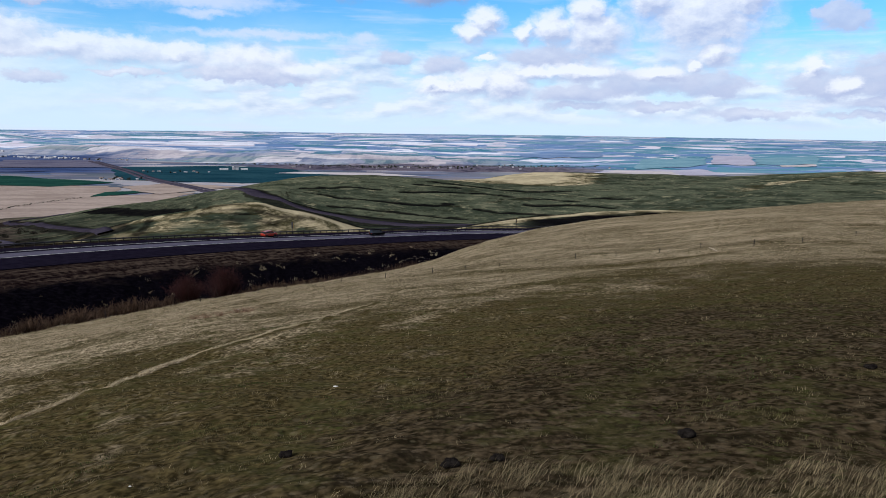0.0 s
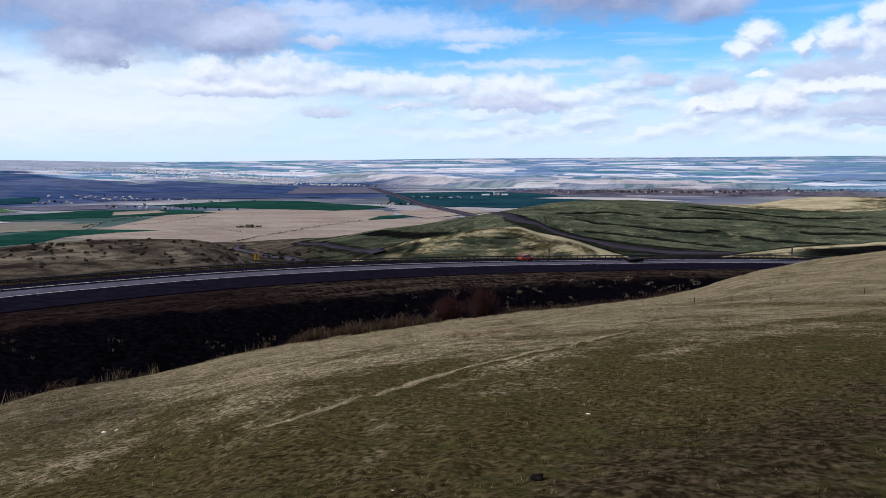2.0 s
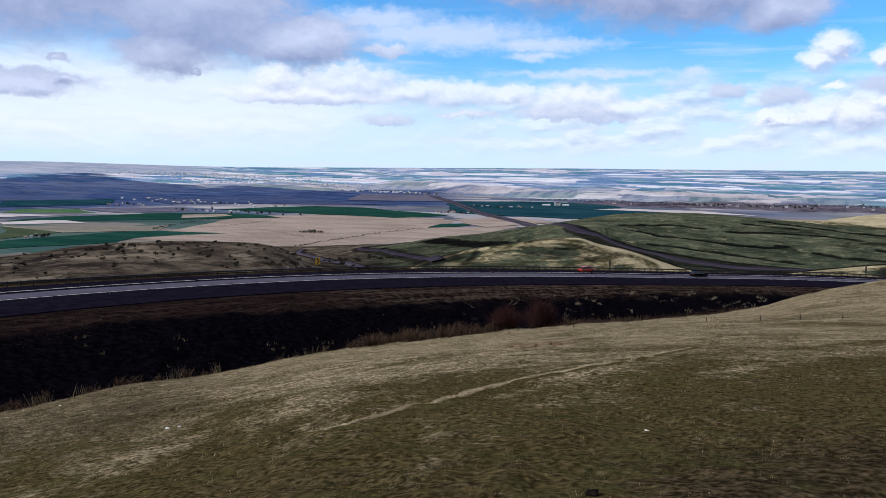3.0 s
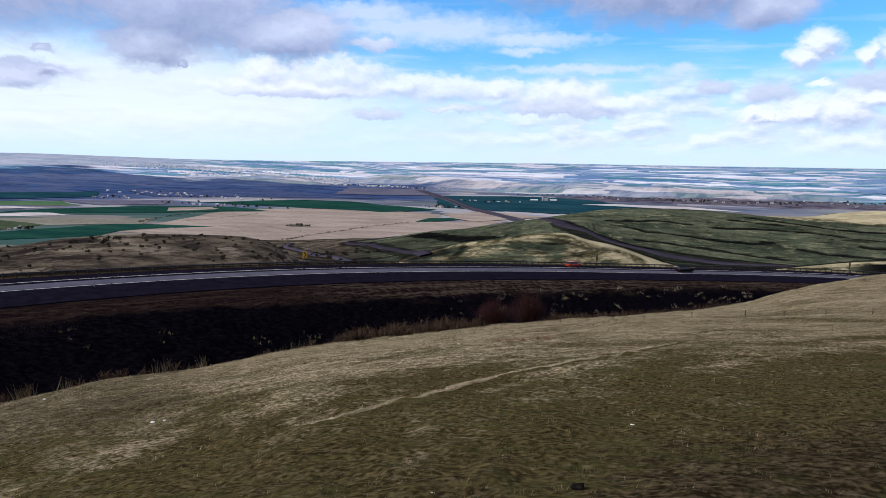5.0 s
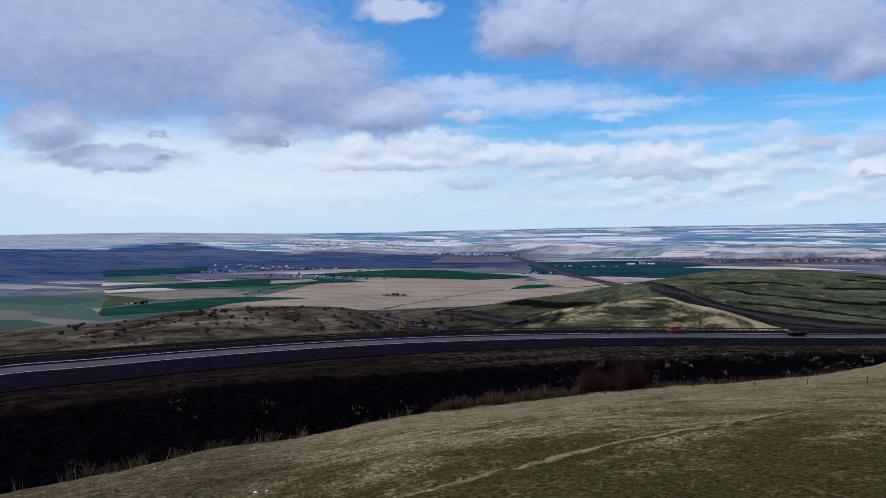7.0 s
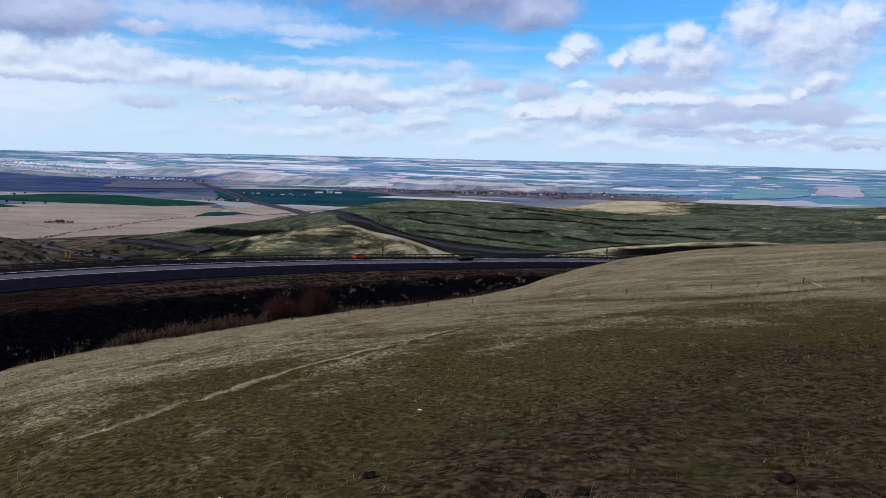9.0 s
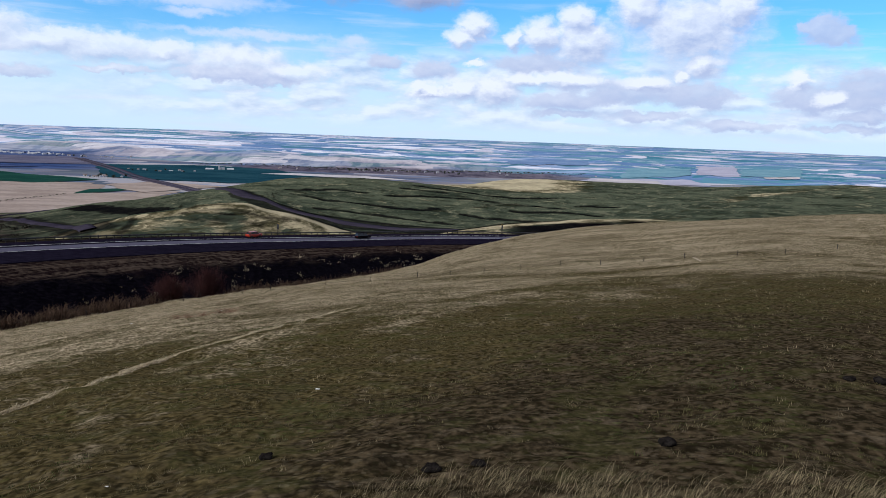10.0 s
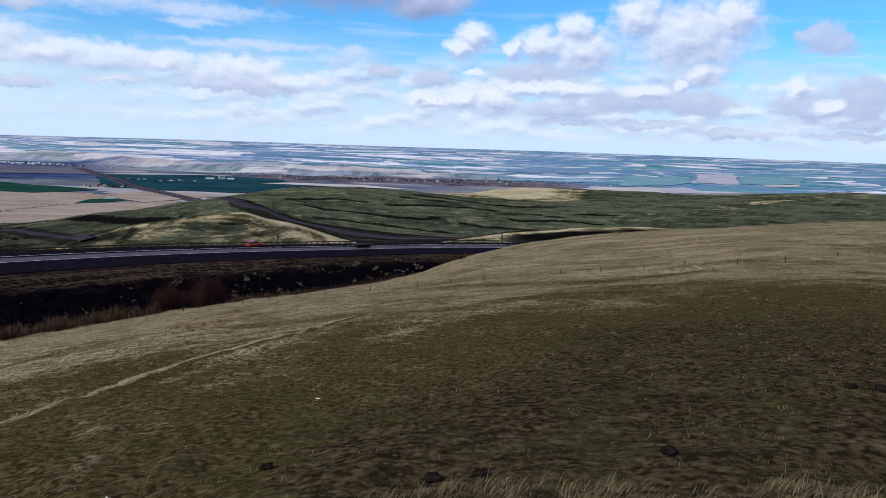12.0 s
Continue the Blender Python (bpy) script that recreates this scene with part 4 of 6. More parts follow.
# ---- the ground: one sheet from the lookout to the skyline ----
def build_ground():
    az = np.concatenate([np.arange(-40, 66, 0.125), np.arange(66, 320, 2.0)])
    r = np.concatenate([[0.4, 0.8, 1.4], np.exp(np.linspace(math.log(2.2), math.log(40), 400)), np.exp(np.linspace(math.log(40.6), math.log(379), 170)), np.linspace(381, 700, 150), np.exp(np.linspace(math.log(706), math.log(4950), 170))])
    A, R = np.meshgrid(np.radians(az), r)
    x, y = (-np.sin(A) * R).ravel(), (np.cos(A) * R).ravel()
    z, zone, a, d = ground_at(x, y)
    # hummocks and pits of the grazed turf
    hummock = 0.018 * value_noise(x / 0.55, y / 0.40) + 0.008 * value_noise(x / 0.20, y / 0.18)
    z = z + hummock * ramp(70, 30, d) * ramp(3.05, 2.9, zone) * ramp(1.0, 3.0, d)
    for ledge in LEDGES:
        z = z - 0.7 * ramp(6.0, 1.0, from_line(ledge, x, y))
    nc, nr = len(az), len(r)
    co = np.stack([x, y, z], 1)
    i = np.arange(nr - 1)[:, None] * nc
    j = np.arange(nc)[None]
    j2 = (j + 1) % nc
    quads = np.stack([i + j, i + nc + j, i + nc + j2, i + j2], -1).reshape(-1, 4)
    centre = len(co)
    co = np.vstack([co, [[0, 0, 0]]])
    tris = np.stack([np.full(nc, centre), np.arange(nc), (np.arange(nc) + 1) % nc], -1)
    me = bpy.data.meshes.new("ground")
    nv, nq, nt_ = len(co), len(quads), len(tris)
    me.vertices.add(nv)
    me.vertices.foreach_set("co", co.ravel())
    me.loops.add(nq * 4 + nt_ * 3)
    me.loops.foreach_set("vertex_index", np.concatenate([quads[:, ::-1].ravel(), tris[:, ::-1].ravel()]).astype(np.int32))
    me.polygons.add(nq + nt_)
    me.polygons.foreach_set("loop_start", np.concatenate([np.arange(nq) * 4, nq * 4 + np.arange(nt_) * 3]).astype(np.int32))
    me.polygons.foreach_set("use_smooth", np.ones(nq + nt_, bool))
    me.update(calc_edges=True)
    me.validate()
    n1 = value_noise(x / 6, y / 6)
    # land cover: greening hillside, near-black banks and cuttings, valley fields
    edge = NUMBER["valley_edge"]
    crest, knoll_line = NUMBER["green_crest"], NUMBER["far_crest"]
    green = ramp(7.9, 8.3, zone + 0.1 * n1) * ramp(edge, edge - 0.4, zone)
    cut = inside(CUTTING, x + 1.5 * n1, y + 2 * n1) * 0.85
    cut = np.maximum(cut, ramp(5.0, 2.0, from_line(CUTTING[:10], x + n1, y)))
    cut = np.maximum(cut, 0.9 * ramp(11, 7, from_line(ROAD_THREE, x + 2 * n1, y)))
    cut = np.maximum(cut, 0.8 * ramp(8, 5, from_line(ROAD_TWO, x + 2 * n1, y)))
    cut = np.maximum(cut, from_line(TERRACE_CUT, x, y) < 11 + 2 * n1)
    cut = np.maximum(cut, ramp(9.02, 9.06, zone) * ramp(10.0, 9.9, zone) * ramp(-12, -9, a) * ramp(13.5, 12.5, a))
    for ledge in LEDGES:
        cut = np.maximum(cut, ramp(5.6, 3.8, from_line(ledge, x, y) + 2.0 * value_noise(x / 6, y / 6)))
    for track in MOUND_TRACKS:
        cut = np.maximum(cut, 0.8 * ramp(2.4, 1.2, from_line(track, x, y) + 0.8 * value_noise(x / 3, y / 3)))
    dark_mask = ramp(3.03, 3.10, zone + 0.03 * n1 - 0.12 * ramp(34, 46, a)) * ramp(5.14, 4.90, zone + 0.04 * n1 + 0.06 * value_noise(x / 1.5, y / 1.5) - 0.22 * ramp(30, 45, a))
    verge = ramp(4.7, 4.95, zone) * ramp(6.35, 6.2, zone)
    dark_mask = np.clip(dark_mask + 0.9 * ramp(7.0, 7.05, zone) * ramp(8.3, 7.9, zone + 0.1 * n1), 0, 1)
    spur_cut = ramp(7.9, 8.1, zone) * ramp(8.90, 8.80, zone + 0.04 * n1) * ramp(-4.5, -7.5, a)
    dark_mask = np.maximum(np.maximum(dark_mask, 0.90 * cut), 0.95 * np.maximum(spur_cut, ramp(10, 6, from_line(TERRACE_CUT, x, y) + 2 * n1)))
    dark_mask = np.maximum(dark_mask, 0.75 * ramp(25, 28, a) * ramp(36, 33, a) * ramp(8.2, 8.6, zone) * ramp(12, 11, zone) * ramp(0.0, 0.5, value_noise(x / 22, y / 40) + 0.4 * value_noise(x / 7, y / 9)))
    dark_mask = np.maximum(dark_mask, 0.38 * ramp(16, 20, a) * ramp(36, 33, a) * ramp(9.05, 9.2, zone) * ramp(12, 11.2, zone))
    valley = ramp(edge - 0.5, edge, zone)
    # how dry the grass is, where dark soil (with painted cloud shade) lies, where sagebrush grows
    dryness = 0.22 + 0.38 * ramp(8, 42, d) + 0.16 * ramp(2, 45, a) * ramp(6, 25, d) + 0.30 * ramp(2.2, 3.0, zone) * (1 - 0.8 * ramp(36, 48, a)) - 0.12 * ramp(2, -14, a) * ramp(30, 14, d) - 0.22 * ramp(0, -20, a) * ramp(10, 20, d) * ramp(90, 22, d + 10 * value_noise(x / 9, y / 9)) + 0.14 * value_noise(x / 16, y / 5) + 0.03 * ramp(18, 30, d) * ramp(-2, 8, a) * ramp(42, 34, a) + 0.12 * ramp(1.5, 2.3, zone) * ramp(-2, 4, a) * ramp(30, 20, a)
    # pale lip of grass; the darker strip beside it paints the bank's shadow
    dryness = np.where(zone > 3.3, 0.25, dryness) + 0.9 * ramp(0.17, 0.05, from_line(LIP[4:], x, y)) - 0.35 * ramp(0.32, 0.12, from_line([(px + 0.25, py - 0.1) for px, py in LIP], x, y))
    mound = ramp(7.9, 8.3, zone) * ramp(9.06, 8.98, zone) * ramp(28.5, 27, a)
    folds = value_noise(x / 10 + y / 30, y / 26)
    dryness = np.where(mound > 0, 0.60 + 0.55 * folds * ramp(9.0, 8.8, zone) + 0.55 * ramp(8.80, 8.97, zone) + 0.40 * ramp(14.4, 12.4, a) - 0.18 * ramp(15, 19, a) - 0.30 * ramp(4, -1, a), dryness)
    knoll = ramp(crest + 0.05, crest + 0.4, zone) * ramp(knoll_line + 0.05, knoll_line, zone) * ramp(0.6, -0.6, a) * ramp(-14, -7, a)
    dryness = np.where((zone > 9.06) & (zone < edge - 0.4), 0.20 + 1.35 * knoll + 0.38 * ramp(18, 6, from_line(SADDLE, x, y) + 5 * n1) + 0.05 * ramp(-19, -23, a) * ramp(crest + 0.2, crest + 0.6, zone) - 0.15 * ramp(-15, -20, a) * ramp(crest + 0.1, crest - 0.3, zone), dryness)
    dryness = dryness + (0.07 * ramp(8, 20, a) * ramp(8, 16, d) - 0.20 * ramp(12, 6.5, d)) * ramp(3.0, 2.9, zone)
    # bare soil, spread further near and to the right to paint cloud shade
    bare = 1.2 * ramp(2.99, 3.03, zone) * ramp(3.4, 3.3, zone) + 0.62 * ramp(15, 5, d + 2 * n1) * ramp(14, -8, a + 3 * n1) * ramp(-100, -60, a) + 1.5 * ramp(4.95, 5.1, zone) * ramp(6.1, 5.95, zone) + 0.60 * ramp(13, 5, d) * (1 - 0.35 * ramp(2, 14, a)) + 0.55 * ramp(34, 46, a) * ramp(12, 22, d) + 0.28 * ramp(-8, -20, a) * ramp(70, 18, d + 8 * value_noise(x / 7, y / 7)) * ramp(-100, -60, a) + 0.50 * ramp(-3, -14, a) * ramp(24, 14, d + 3 * n1) * ramp(-100, -60, a)
    sage = ramp(27.5, 30.5, a + 2 * n1) * ramp(7.5, 7.9, zone) * ramp(edge, edge - 0.6, zone)
    # lines that follow the slope round the hill, for wind-combed grass
    bend = 6.0 * value_noise(x / 25, y / 25)
    for name, three in (("cover", (green, dark_mask, valley)), ("wear", (dryness, bare, sage)), ("flow", (a + bend, zone * 10, verge))):
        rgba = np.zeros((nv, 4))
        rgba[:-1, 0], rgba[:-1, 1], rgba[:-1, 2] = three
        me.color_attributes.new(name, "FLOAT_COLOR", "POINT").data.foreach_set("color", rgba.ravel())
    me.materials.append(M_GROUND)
    ob = new("ground", me)
    return tagged(ob, "dry grass hillside falling to green hills and farmed valley", "ground", kind="structure")


build_ground()


# ---- the highway ----
def road_points(count=260):
    """Points along the line between the outer lanes, with the direction across, away from the lookout."""
    a = np.linspace(75, -20, count)
    ks = [r[0] for r in ROAD]
    d = along(ks, [r[1] for r in ROAD], a)
    z = EYE - along(ks, [r[2] for r in ROAD], a)
    p = np.stack([-np.sin(np.radians(a)) * d, np.cos(np.radians(a)) * d, z], 1)
    t = np.gradient(p, axis=0)
    t[:, 2] = 0
    t /= np.linalg.norm(t, axis=1)[:, None]
    across = np.stack([-np.sin(np.radians(a)), np.cos(np.radians(a)), 0 * a], 1) / 0.9
    return p, t, across


RP, RT, RX = road_points()


def road_strip(name, lo, hi, lift, material, parent, skirt=0.25):
    """A strip of the road between two offsets, with a real edge."""
    rows = [RP + RX * lo + [0, 0, lift - skirt], RP + RX * lo + [0, 0, lift], RP + RX * hi + [0, 0, lift], RP + RX * hi + [0, 0, lift - skirt]]
    v = np.stack(rows, 1).reshape(-1, 3)
    f = []
    for i in range(len(RP) - 1):
        for k in range(3):
            f.append((i * 4 + k, (i + 1) * 4 + k, (i + 1) * 4 + k + 1, i * 4 + k + 1))
    return sheet(name, v, f, material, parent, smooth=False)


def build_road():
    road = tagged(empty("road"), "curving dark asphalt highway with one pale worn lane", "road", kind="structure")
    road_strip("shoulder", -10.8, 0.5, 0.0, M_ASPHALT_NEW, road)
    road_strip("lane", 0.5, 4.5, 0.004, M_LANE, road)
    road_strip("outer_lane", 4.5, 10.6, 0.0, M_ASPHALT_NEW, road)
    road_strip("edge_line", 0.0, 0.2, 0.012, M_PAINT, road, 0.008)
    road_strip("edge_line", 6.2, 6.4, 0.012, M_PAINT, road, 0.008)
    return road


build_road()

# ---- lower roads, fields ----
def drape(name, pts, width, material, label, category, lift=0.5, kind="structure", per=8.0):
    """A road laid over the land along a line on the plan."""
    p = np.array(pts, float)
    s = np.concatenate([[0], np.cumsum(np.hypot(*np.diff(p, axis=0).T))])
    q = np.linspace(0, s[-1], max(8, int(s[-1] / per)))
    x, y = along(s, p[:, 0], q), along(s, p[:, 1], q)
    tx, ty = np.gradient(x), np.gradient(y)
    ln = np.hypot(tx, ty)
    nx, ny = -ty / ln, tx / ln
    cols = []
    for k in (-0.5, -0.17, 0.17, 0.5):
        px, py = x + nx * width * k, y + ny * width * k
        cols.append(np.stack([px, py, ground_at(px, py)[0] + lift], 1))
    edge = [cols[0] - [0, 0, lift + 0.3]] + cols + [cols[-1] - [0, 0, lift + 0.3]]
    v = np.stack(edge, 1).reshape(-1, 3)
    n = len(edge)
    f = [(i * n + k, (i + 1) * n + k, (i + 1) * n + k + 1, i * n + k + 1) for i in range(len(q) - 1) for k in range(n - 1)]
    return tagged(sheet(name, v, f, material), label, category, kind=kind)


drape("lower_road", ROAD_ONE, 9.0, M_LOWER, "dark lower carriageway in a cutting below green hill", "road", 0.5)
drape("lower_road", ROAD_TWO, 5, M_FAR_ROAD, "narrow asphalt road dropping past a scrubby hill", "road", 0.6)
drape("lower_road", ROAD_THREE, 5, M_LOWER, "narrow asphalt road winding down a hollow", "road", 0.6)
for side in (-9, 9):
    drape("valley_highway", [(-330 + side, 1160), (-392 + side, 1253), (-477 + side, 1364), (-571 + side, 1488), (-690 + side, 1685), (-824 + side, 1891), (-960 + side, 2095)], 11, M_FAR_ROAD,
          "straight divided highway carriageway across farmed valley", "road", 1.8, per=20.0)


def field(corners, material, label, lift=0.7, cells=14):
    """A field between four corners on the plan, lying on the land."""
    c = np.array(corners, float)
    u, v = np.meshgrid(np.linspace(0, 1, cells), np.linspace(0, 1, cells))
    u, v = u.ravel()[:, None], v.ravel()[:, None]
    p = (1 - v) * ((1 - u) * c[0] + u * c[1]) + v * ((1 - u) * c[3] + u * c[2])
    w = 9 * np.stack([value_noise(p[:, 0] / 60, p[:, 1] / 60), value_noise(p[:, 1] / 50, p[:, 0] / 70)], 1)
    p = p + w
    z = ground_at(p[:, 0], p[:, 1])[0] + lift
    f = [(i * cells + j, i * cells + j + 1, (i + 1) * cells + j + 1, (i + 1) * cells + j) for i in range(cells - 1) for j in range(cells - 1)]
    return tagged(sheet("field", np.column_stack([p, z]), f, material), label, "field", kind="structure")


STUBBLE, WHEAT, PALE = "tan stubble field in the valley", "dark green winter wheat field in the valley", "bleached stubble field"
FIELDS = [
    ([(-572, 759), (-822, 788), (-949, 1192), (-848, 1294)], M_STUBBLE, "broad tan stubble field crossed by a creek"),
    ([(-491, 772), (-572, 759), (-848, 1294), (-579, 1330)], M_STUBBLE, STUBBLE),
    ([(-420, 880), (-491, 772), (-679, 1312), (-553, 1296)], M_STUBBLE, STUBBLE),
    ([(-400, 880), (-486, 907), (-545, 1110), (-400, 1215)], M_STUBBLE, STUBBLE),
    ([(-990, 690), (-560, 835), (-800, 772), (-866, 640)], M_FALLOW, "grey-brown fallow strip under the scrub hill"),
    ([(-869, 628), (-956, 692), (-917, 836), (-792, 745)], M_WHEAT, WHEAT),
    ([(-792, 745), (-917, 830), (-789, 886), (-822, 785)], M_WHEAT, WHEAT),
    ([(-917, 825), (-884, 892), (-753, 905), (-792, 865)], M_WHEAT, WHEAT),
    ([(-976, 707), (-1136, 824), (-1081, 852), (-981, 815)], M_GRASSY, "dull green grain field in the valley"),
    ([(-973, 809), (-1166, 845), (-927, 974), (-869, 889)], M_FALLOW, "grey-brown fallow field"),
    ([(-1186, 860), (-1238, 898), (-1189, 977), (-1098, 953)], M_PALE_FIELD, PALE),
    ([(-1260, 914), (-1252, 1036), (-1150, 1193), (-1014, 1066)], M_WHEAT, WHEAT),
    ([(-1014, 1066), (-1150, 1193), (-988, 1259), (-864, 1201)], M_WHEAT, WHEAT),
    ([(-1033, 1100), (-1085, 1171), (-1018, 1226), (-973, 1196)], M_STUBBLE, "tan stubble strip between wheat fields"),
    ([(-1341, 974), (-1403, 1019), (-1346, 1049), (-1268, 1062)], M_PALE_FIELD, "bleached stubble strip"),
    ([(-1427, 1037), (-1486, 1118), (-1378, 1184), (-1267, 1128)], M_BRIGHT, "bright green young grain field"),
    ([(-1248, 1154), (-1419, 1197), (-1221, 1336), (-1152, 1227)], M_MAUVE_DARK, "fallow strip beside a village, painted mauve for haze"),
    ([(-1552, 1128), (-1721, 1252), (-1555, 1440), (-1428, 1305)], M_WHEAT_FAR, "wheat field blued by painted haze"),
    ([(-886, 1310), (-1134, 1329), (-994, 1517), (-666, 1286)], M_WHEAT, WHEAT),
    ([(-666, 1286), (-994, 1517), (-883, 1535), (-608, 1397)], M_WHEAT, WHEAT),
    ([(-521, 1116), (-536, 1207), (-466, 1242), (-475, 1186)], M_WHEAT, WHEAT),
    ([(-440, 1170), (-553, 1296), (-502, 1401), (-364, 1333)], M_STUBBLE, STUBBLE),
    ([(-624, 1463), (-813, 1865), (-560, 1960), (-372, 1420)], M_WHEAT_FAR, "large wheat field blued by painted haze"),
    ([(-381, 1415), (-560, 1960), (-420, 1900), (-130, 1560)], M_WHEAT_FAR, "large wheat field blued by painted haze"),
    ([(-1071, 1772), (-1204, 2095), (-996, 2155), (-813, 1865)], M_MAUVE_DARK, "fallow beside the highway, painted mauve for haze"),
    ([(-1324, 1394), (-1545, 1524), (-1268, 1766), (-850, 1704)], M_SLATE, "fallow beside a village, painted slate-blue for haze"),
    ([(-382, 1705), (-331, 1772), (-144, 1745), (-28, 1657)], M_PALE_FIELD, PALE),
    ([(360, 1830), (407, 1973), (686, 2015), (673, 1813)], M_MAUVE, "fallow field painted mauve for haze"),
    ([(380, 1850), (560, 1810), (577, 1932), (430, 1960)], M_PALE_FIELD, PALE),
    ([(500, 2010), (608, 2398), (838, 2469), (727, 2133)], M_TEAL, "grain field on the plain, painted teal for haze"),
    ([(749, 2157), (916, 2615), (1081, 2713), (872, 2139)], M_MAUVE, "fallow field painted mauve for haze"),
    ([(889, 2182), (1035, 2547), (1277, 2614), (1080, 2204)], M_TEAL, "grain field on the plain, painted teal for haze"),
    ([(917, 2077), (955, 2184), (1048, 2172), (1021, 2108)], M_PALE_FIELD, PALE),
    ([(240, 2367), (261, 2579), (560, 2736), (505, 2461)], M_BLUE, "fallow on the plain, painted slate-blue for haze"),
]
for k, (corners, material, label) in enumerate(FIELDS):
    field(corners, material, label, 0.4 + 0.03 * k, 22)


# ---- shapes ----
def box(bm, x0, x1, y0, y1, z0, z1):
    v = [bm.verts.new(p) for p in ((x0, y0, z0), (x1, y0, z0), (x1, y1, z0), (x0, y1, z0), (x0, y0, z1), (x1, y0, z1), (x1, y1, z1), (x0, y1, z1))]
    for f in ((3, 2, 1, 0), (4, 5, 6, 7), (0, 1, 5, 4), (1, 2, 6, 5), (2, 3, 7, 6), (3, 0, 4, 7)):
        bm.faces.new([v[i] for i in f])
    return v


def soft_box(x0, x1, y0, y1, z0, z1, bevel):
    bm = bmesh.new()
    box(bm, x0, x1, y0, y1, z0, z1)
    bmesh.ops.bevel(bm, geom=bm.edges[:], offset=bevel, segments=2, affect="EDGES", profile=0.5)
    return bm


def drum(bm, radius, depth, at, axis="Y", sides=16, inner=0.0):
    """A wheel-like drum with an optional hole, its axis along Y."""
    ring = [(math.cos(2 * math.pi * i / sides), math.sin(2 * math.pi * i / sides)) for i in range(sides)]
    prof = [(radius * 0.93, -depth / 2), (radius, -depth * 0.36), (radius, depth * 0.36), (radius * 0.93, depth / 2), (inner, depth / 2), (inner, -depth / 2)]
    rows = [[bm.verts.new((at[0] + r * c, at[1] + h, at[2] + r * s)) for c, s in ring] for r, h in prof]
    for k in range(len(rows)):
        a, b = rows[k], rows[(k + 1) % len(rows)]
        if inner == 0.0 and k == 4:
            continue
        for i in range(sides):
            j = (i + 1) % sides
            bm.faces.new((a[i], a[j], b[j], b[i]))


def loft(bm, rows):
    """Skin over a row of closed sections, capped at both ends."""
    vs = [[bm.verts.new(p) for p in r] for r in rows]
    n = len(vs[0])
    for a, b in zip(vs, vs[1:]):
        for i in range(n):
            bm.faces.new((a[i], a[(i + 1) % n], b[(i + 1) % n], b[i]))
    bm.faces.new(vs[0][::-1])
    bm.faces.new(vs[-1])
    bmesh.ops.recalc_face_normals(bm, faces=bm.faces[:])


# ---- guardrail along the far edge of the highway ----
def road_at(s_metres, across):
    """Place on the road: metres from its left end, offset across; with the heading."""
    seg = np.concatenate([[0], np.cumsum(np.linalg.norm(np.diff(RP, axis=0), axis=1))])
    p = [float(np.interp(s_metres, seg, RP[:, i] + RX[:, i] * across)) for i in range(3)]
    t = [float(np.interp(s_metres, seg, RT[:, i])) for i in range(2)]
    return p, math.degrees(math.atan2(t[1], t[0]))


ROAD_LENGTH = float(np.sum(np.linalg.norm(np.diff(RP, axis=0), axis=1)))
RAIL_OFFSET = 11.2


def build_guardrail():
    rail = tagged(empty("guardrail"), "galvanised steel guardrail on dark posts beside highway", "guardrail")
    prof = [(0.0, 0.42), (-0.08, 0.47), (-0.08, 0.53), (-0.01, 0.575), (-0.08, 0.62), (-0.08, 0.68), (0.0, 0.73), (0.02, 0.72), (0.02, 0.43)]
    rows = []
    for s in np.arange(20, ROAD_LENGTH - 5, 3.8):
        p, h = road_at(s, RAIL_OFFSET)
        c, d = math.cos(radians(h)), math.sin(radians(h))
        rows.append([(p[0] - d * o, p[1] + c * o, p[2] + z) for o, z in prof])
    bm = bmesh.new()
    loft(bm, rows)
    part("beam", bm, M_STEEL, rail, "grey corrugated steel beam")
    bm = soft_box(-0.09, 0.09, 0.03, 0.23, -0.6, 0.80, 0.02)
    first = part("post", bm, M_POST, rail)
    for k, s in enumerate(np.arange(20, ROAD_LENGTH - 5, 1.9)):
        p, h = road_at(s, RAIL_OFFSET)
        ob = first if k == 0 else new("post", first.data)
        ob.parent = rail
        ob.matrix_world = pose(*p, 0, 0, h)


build_guardrail()


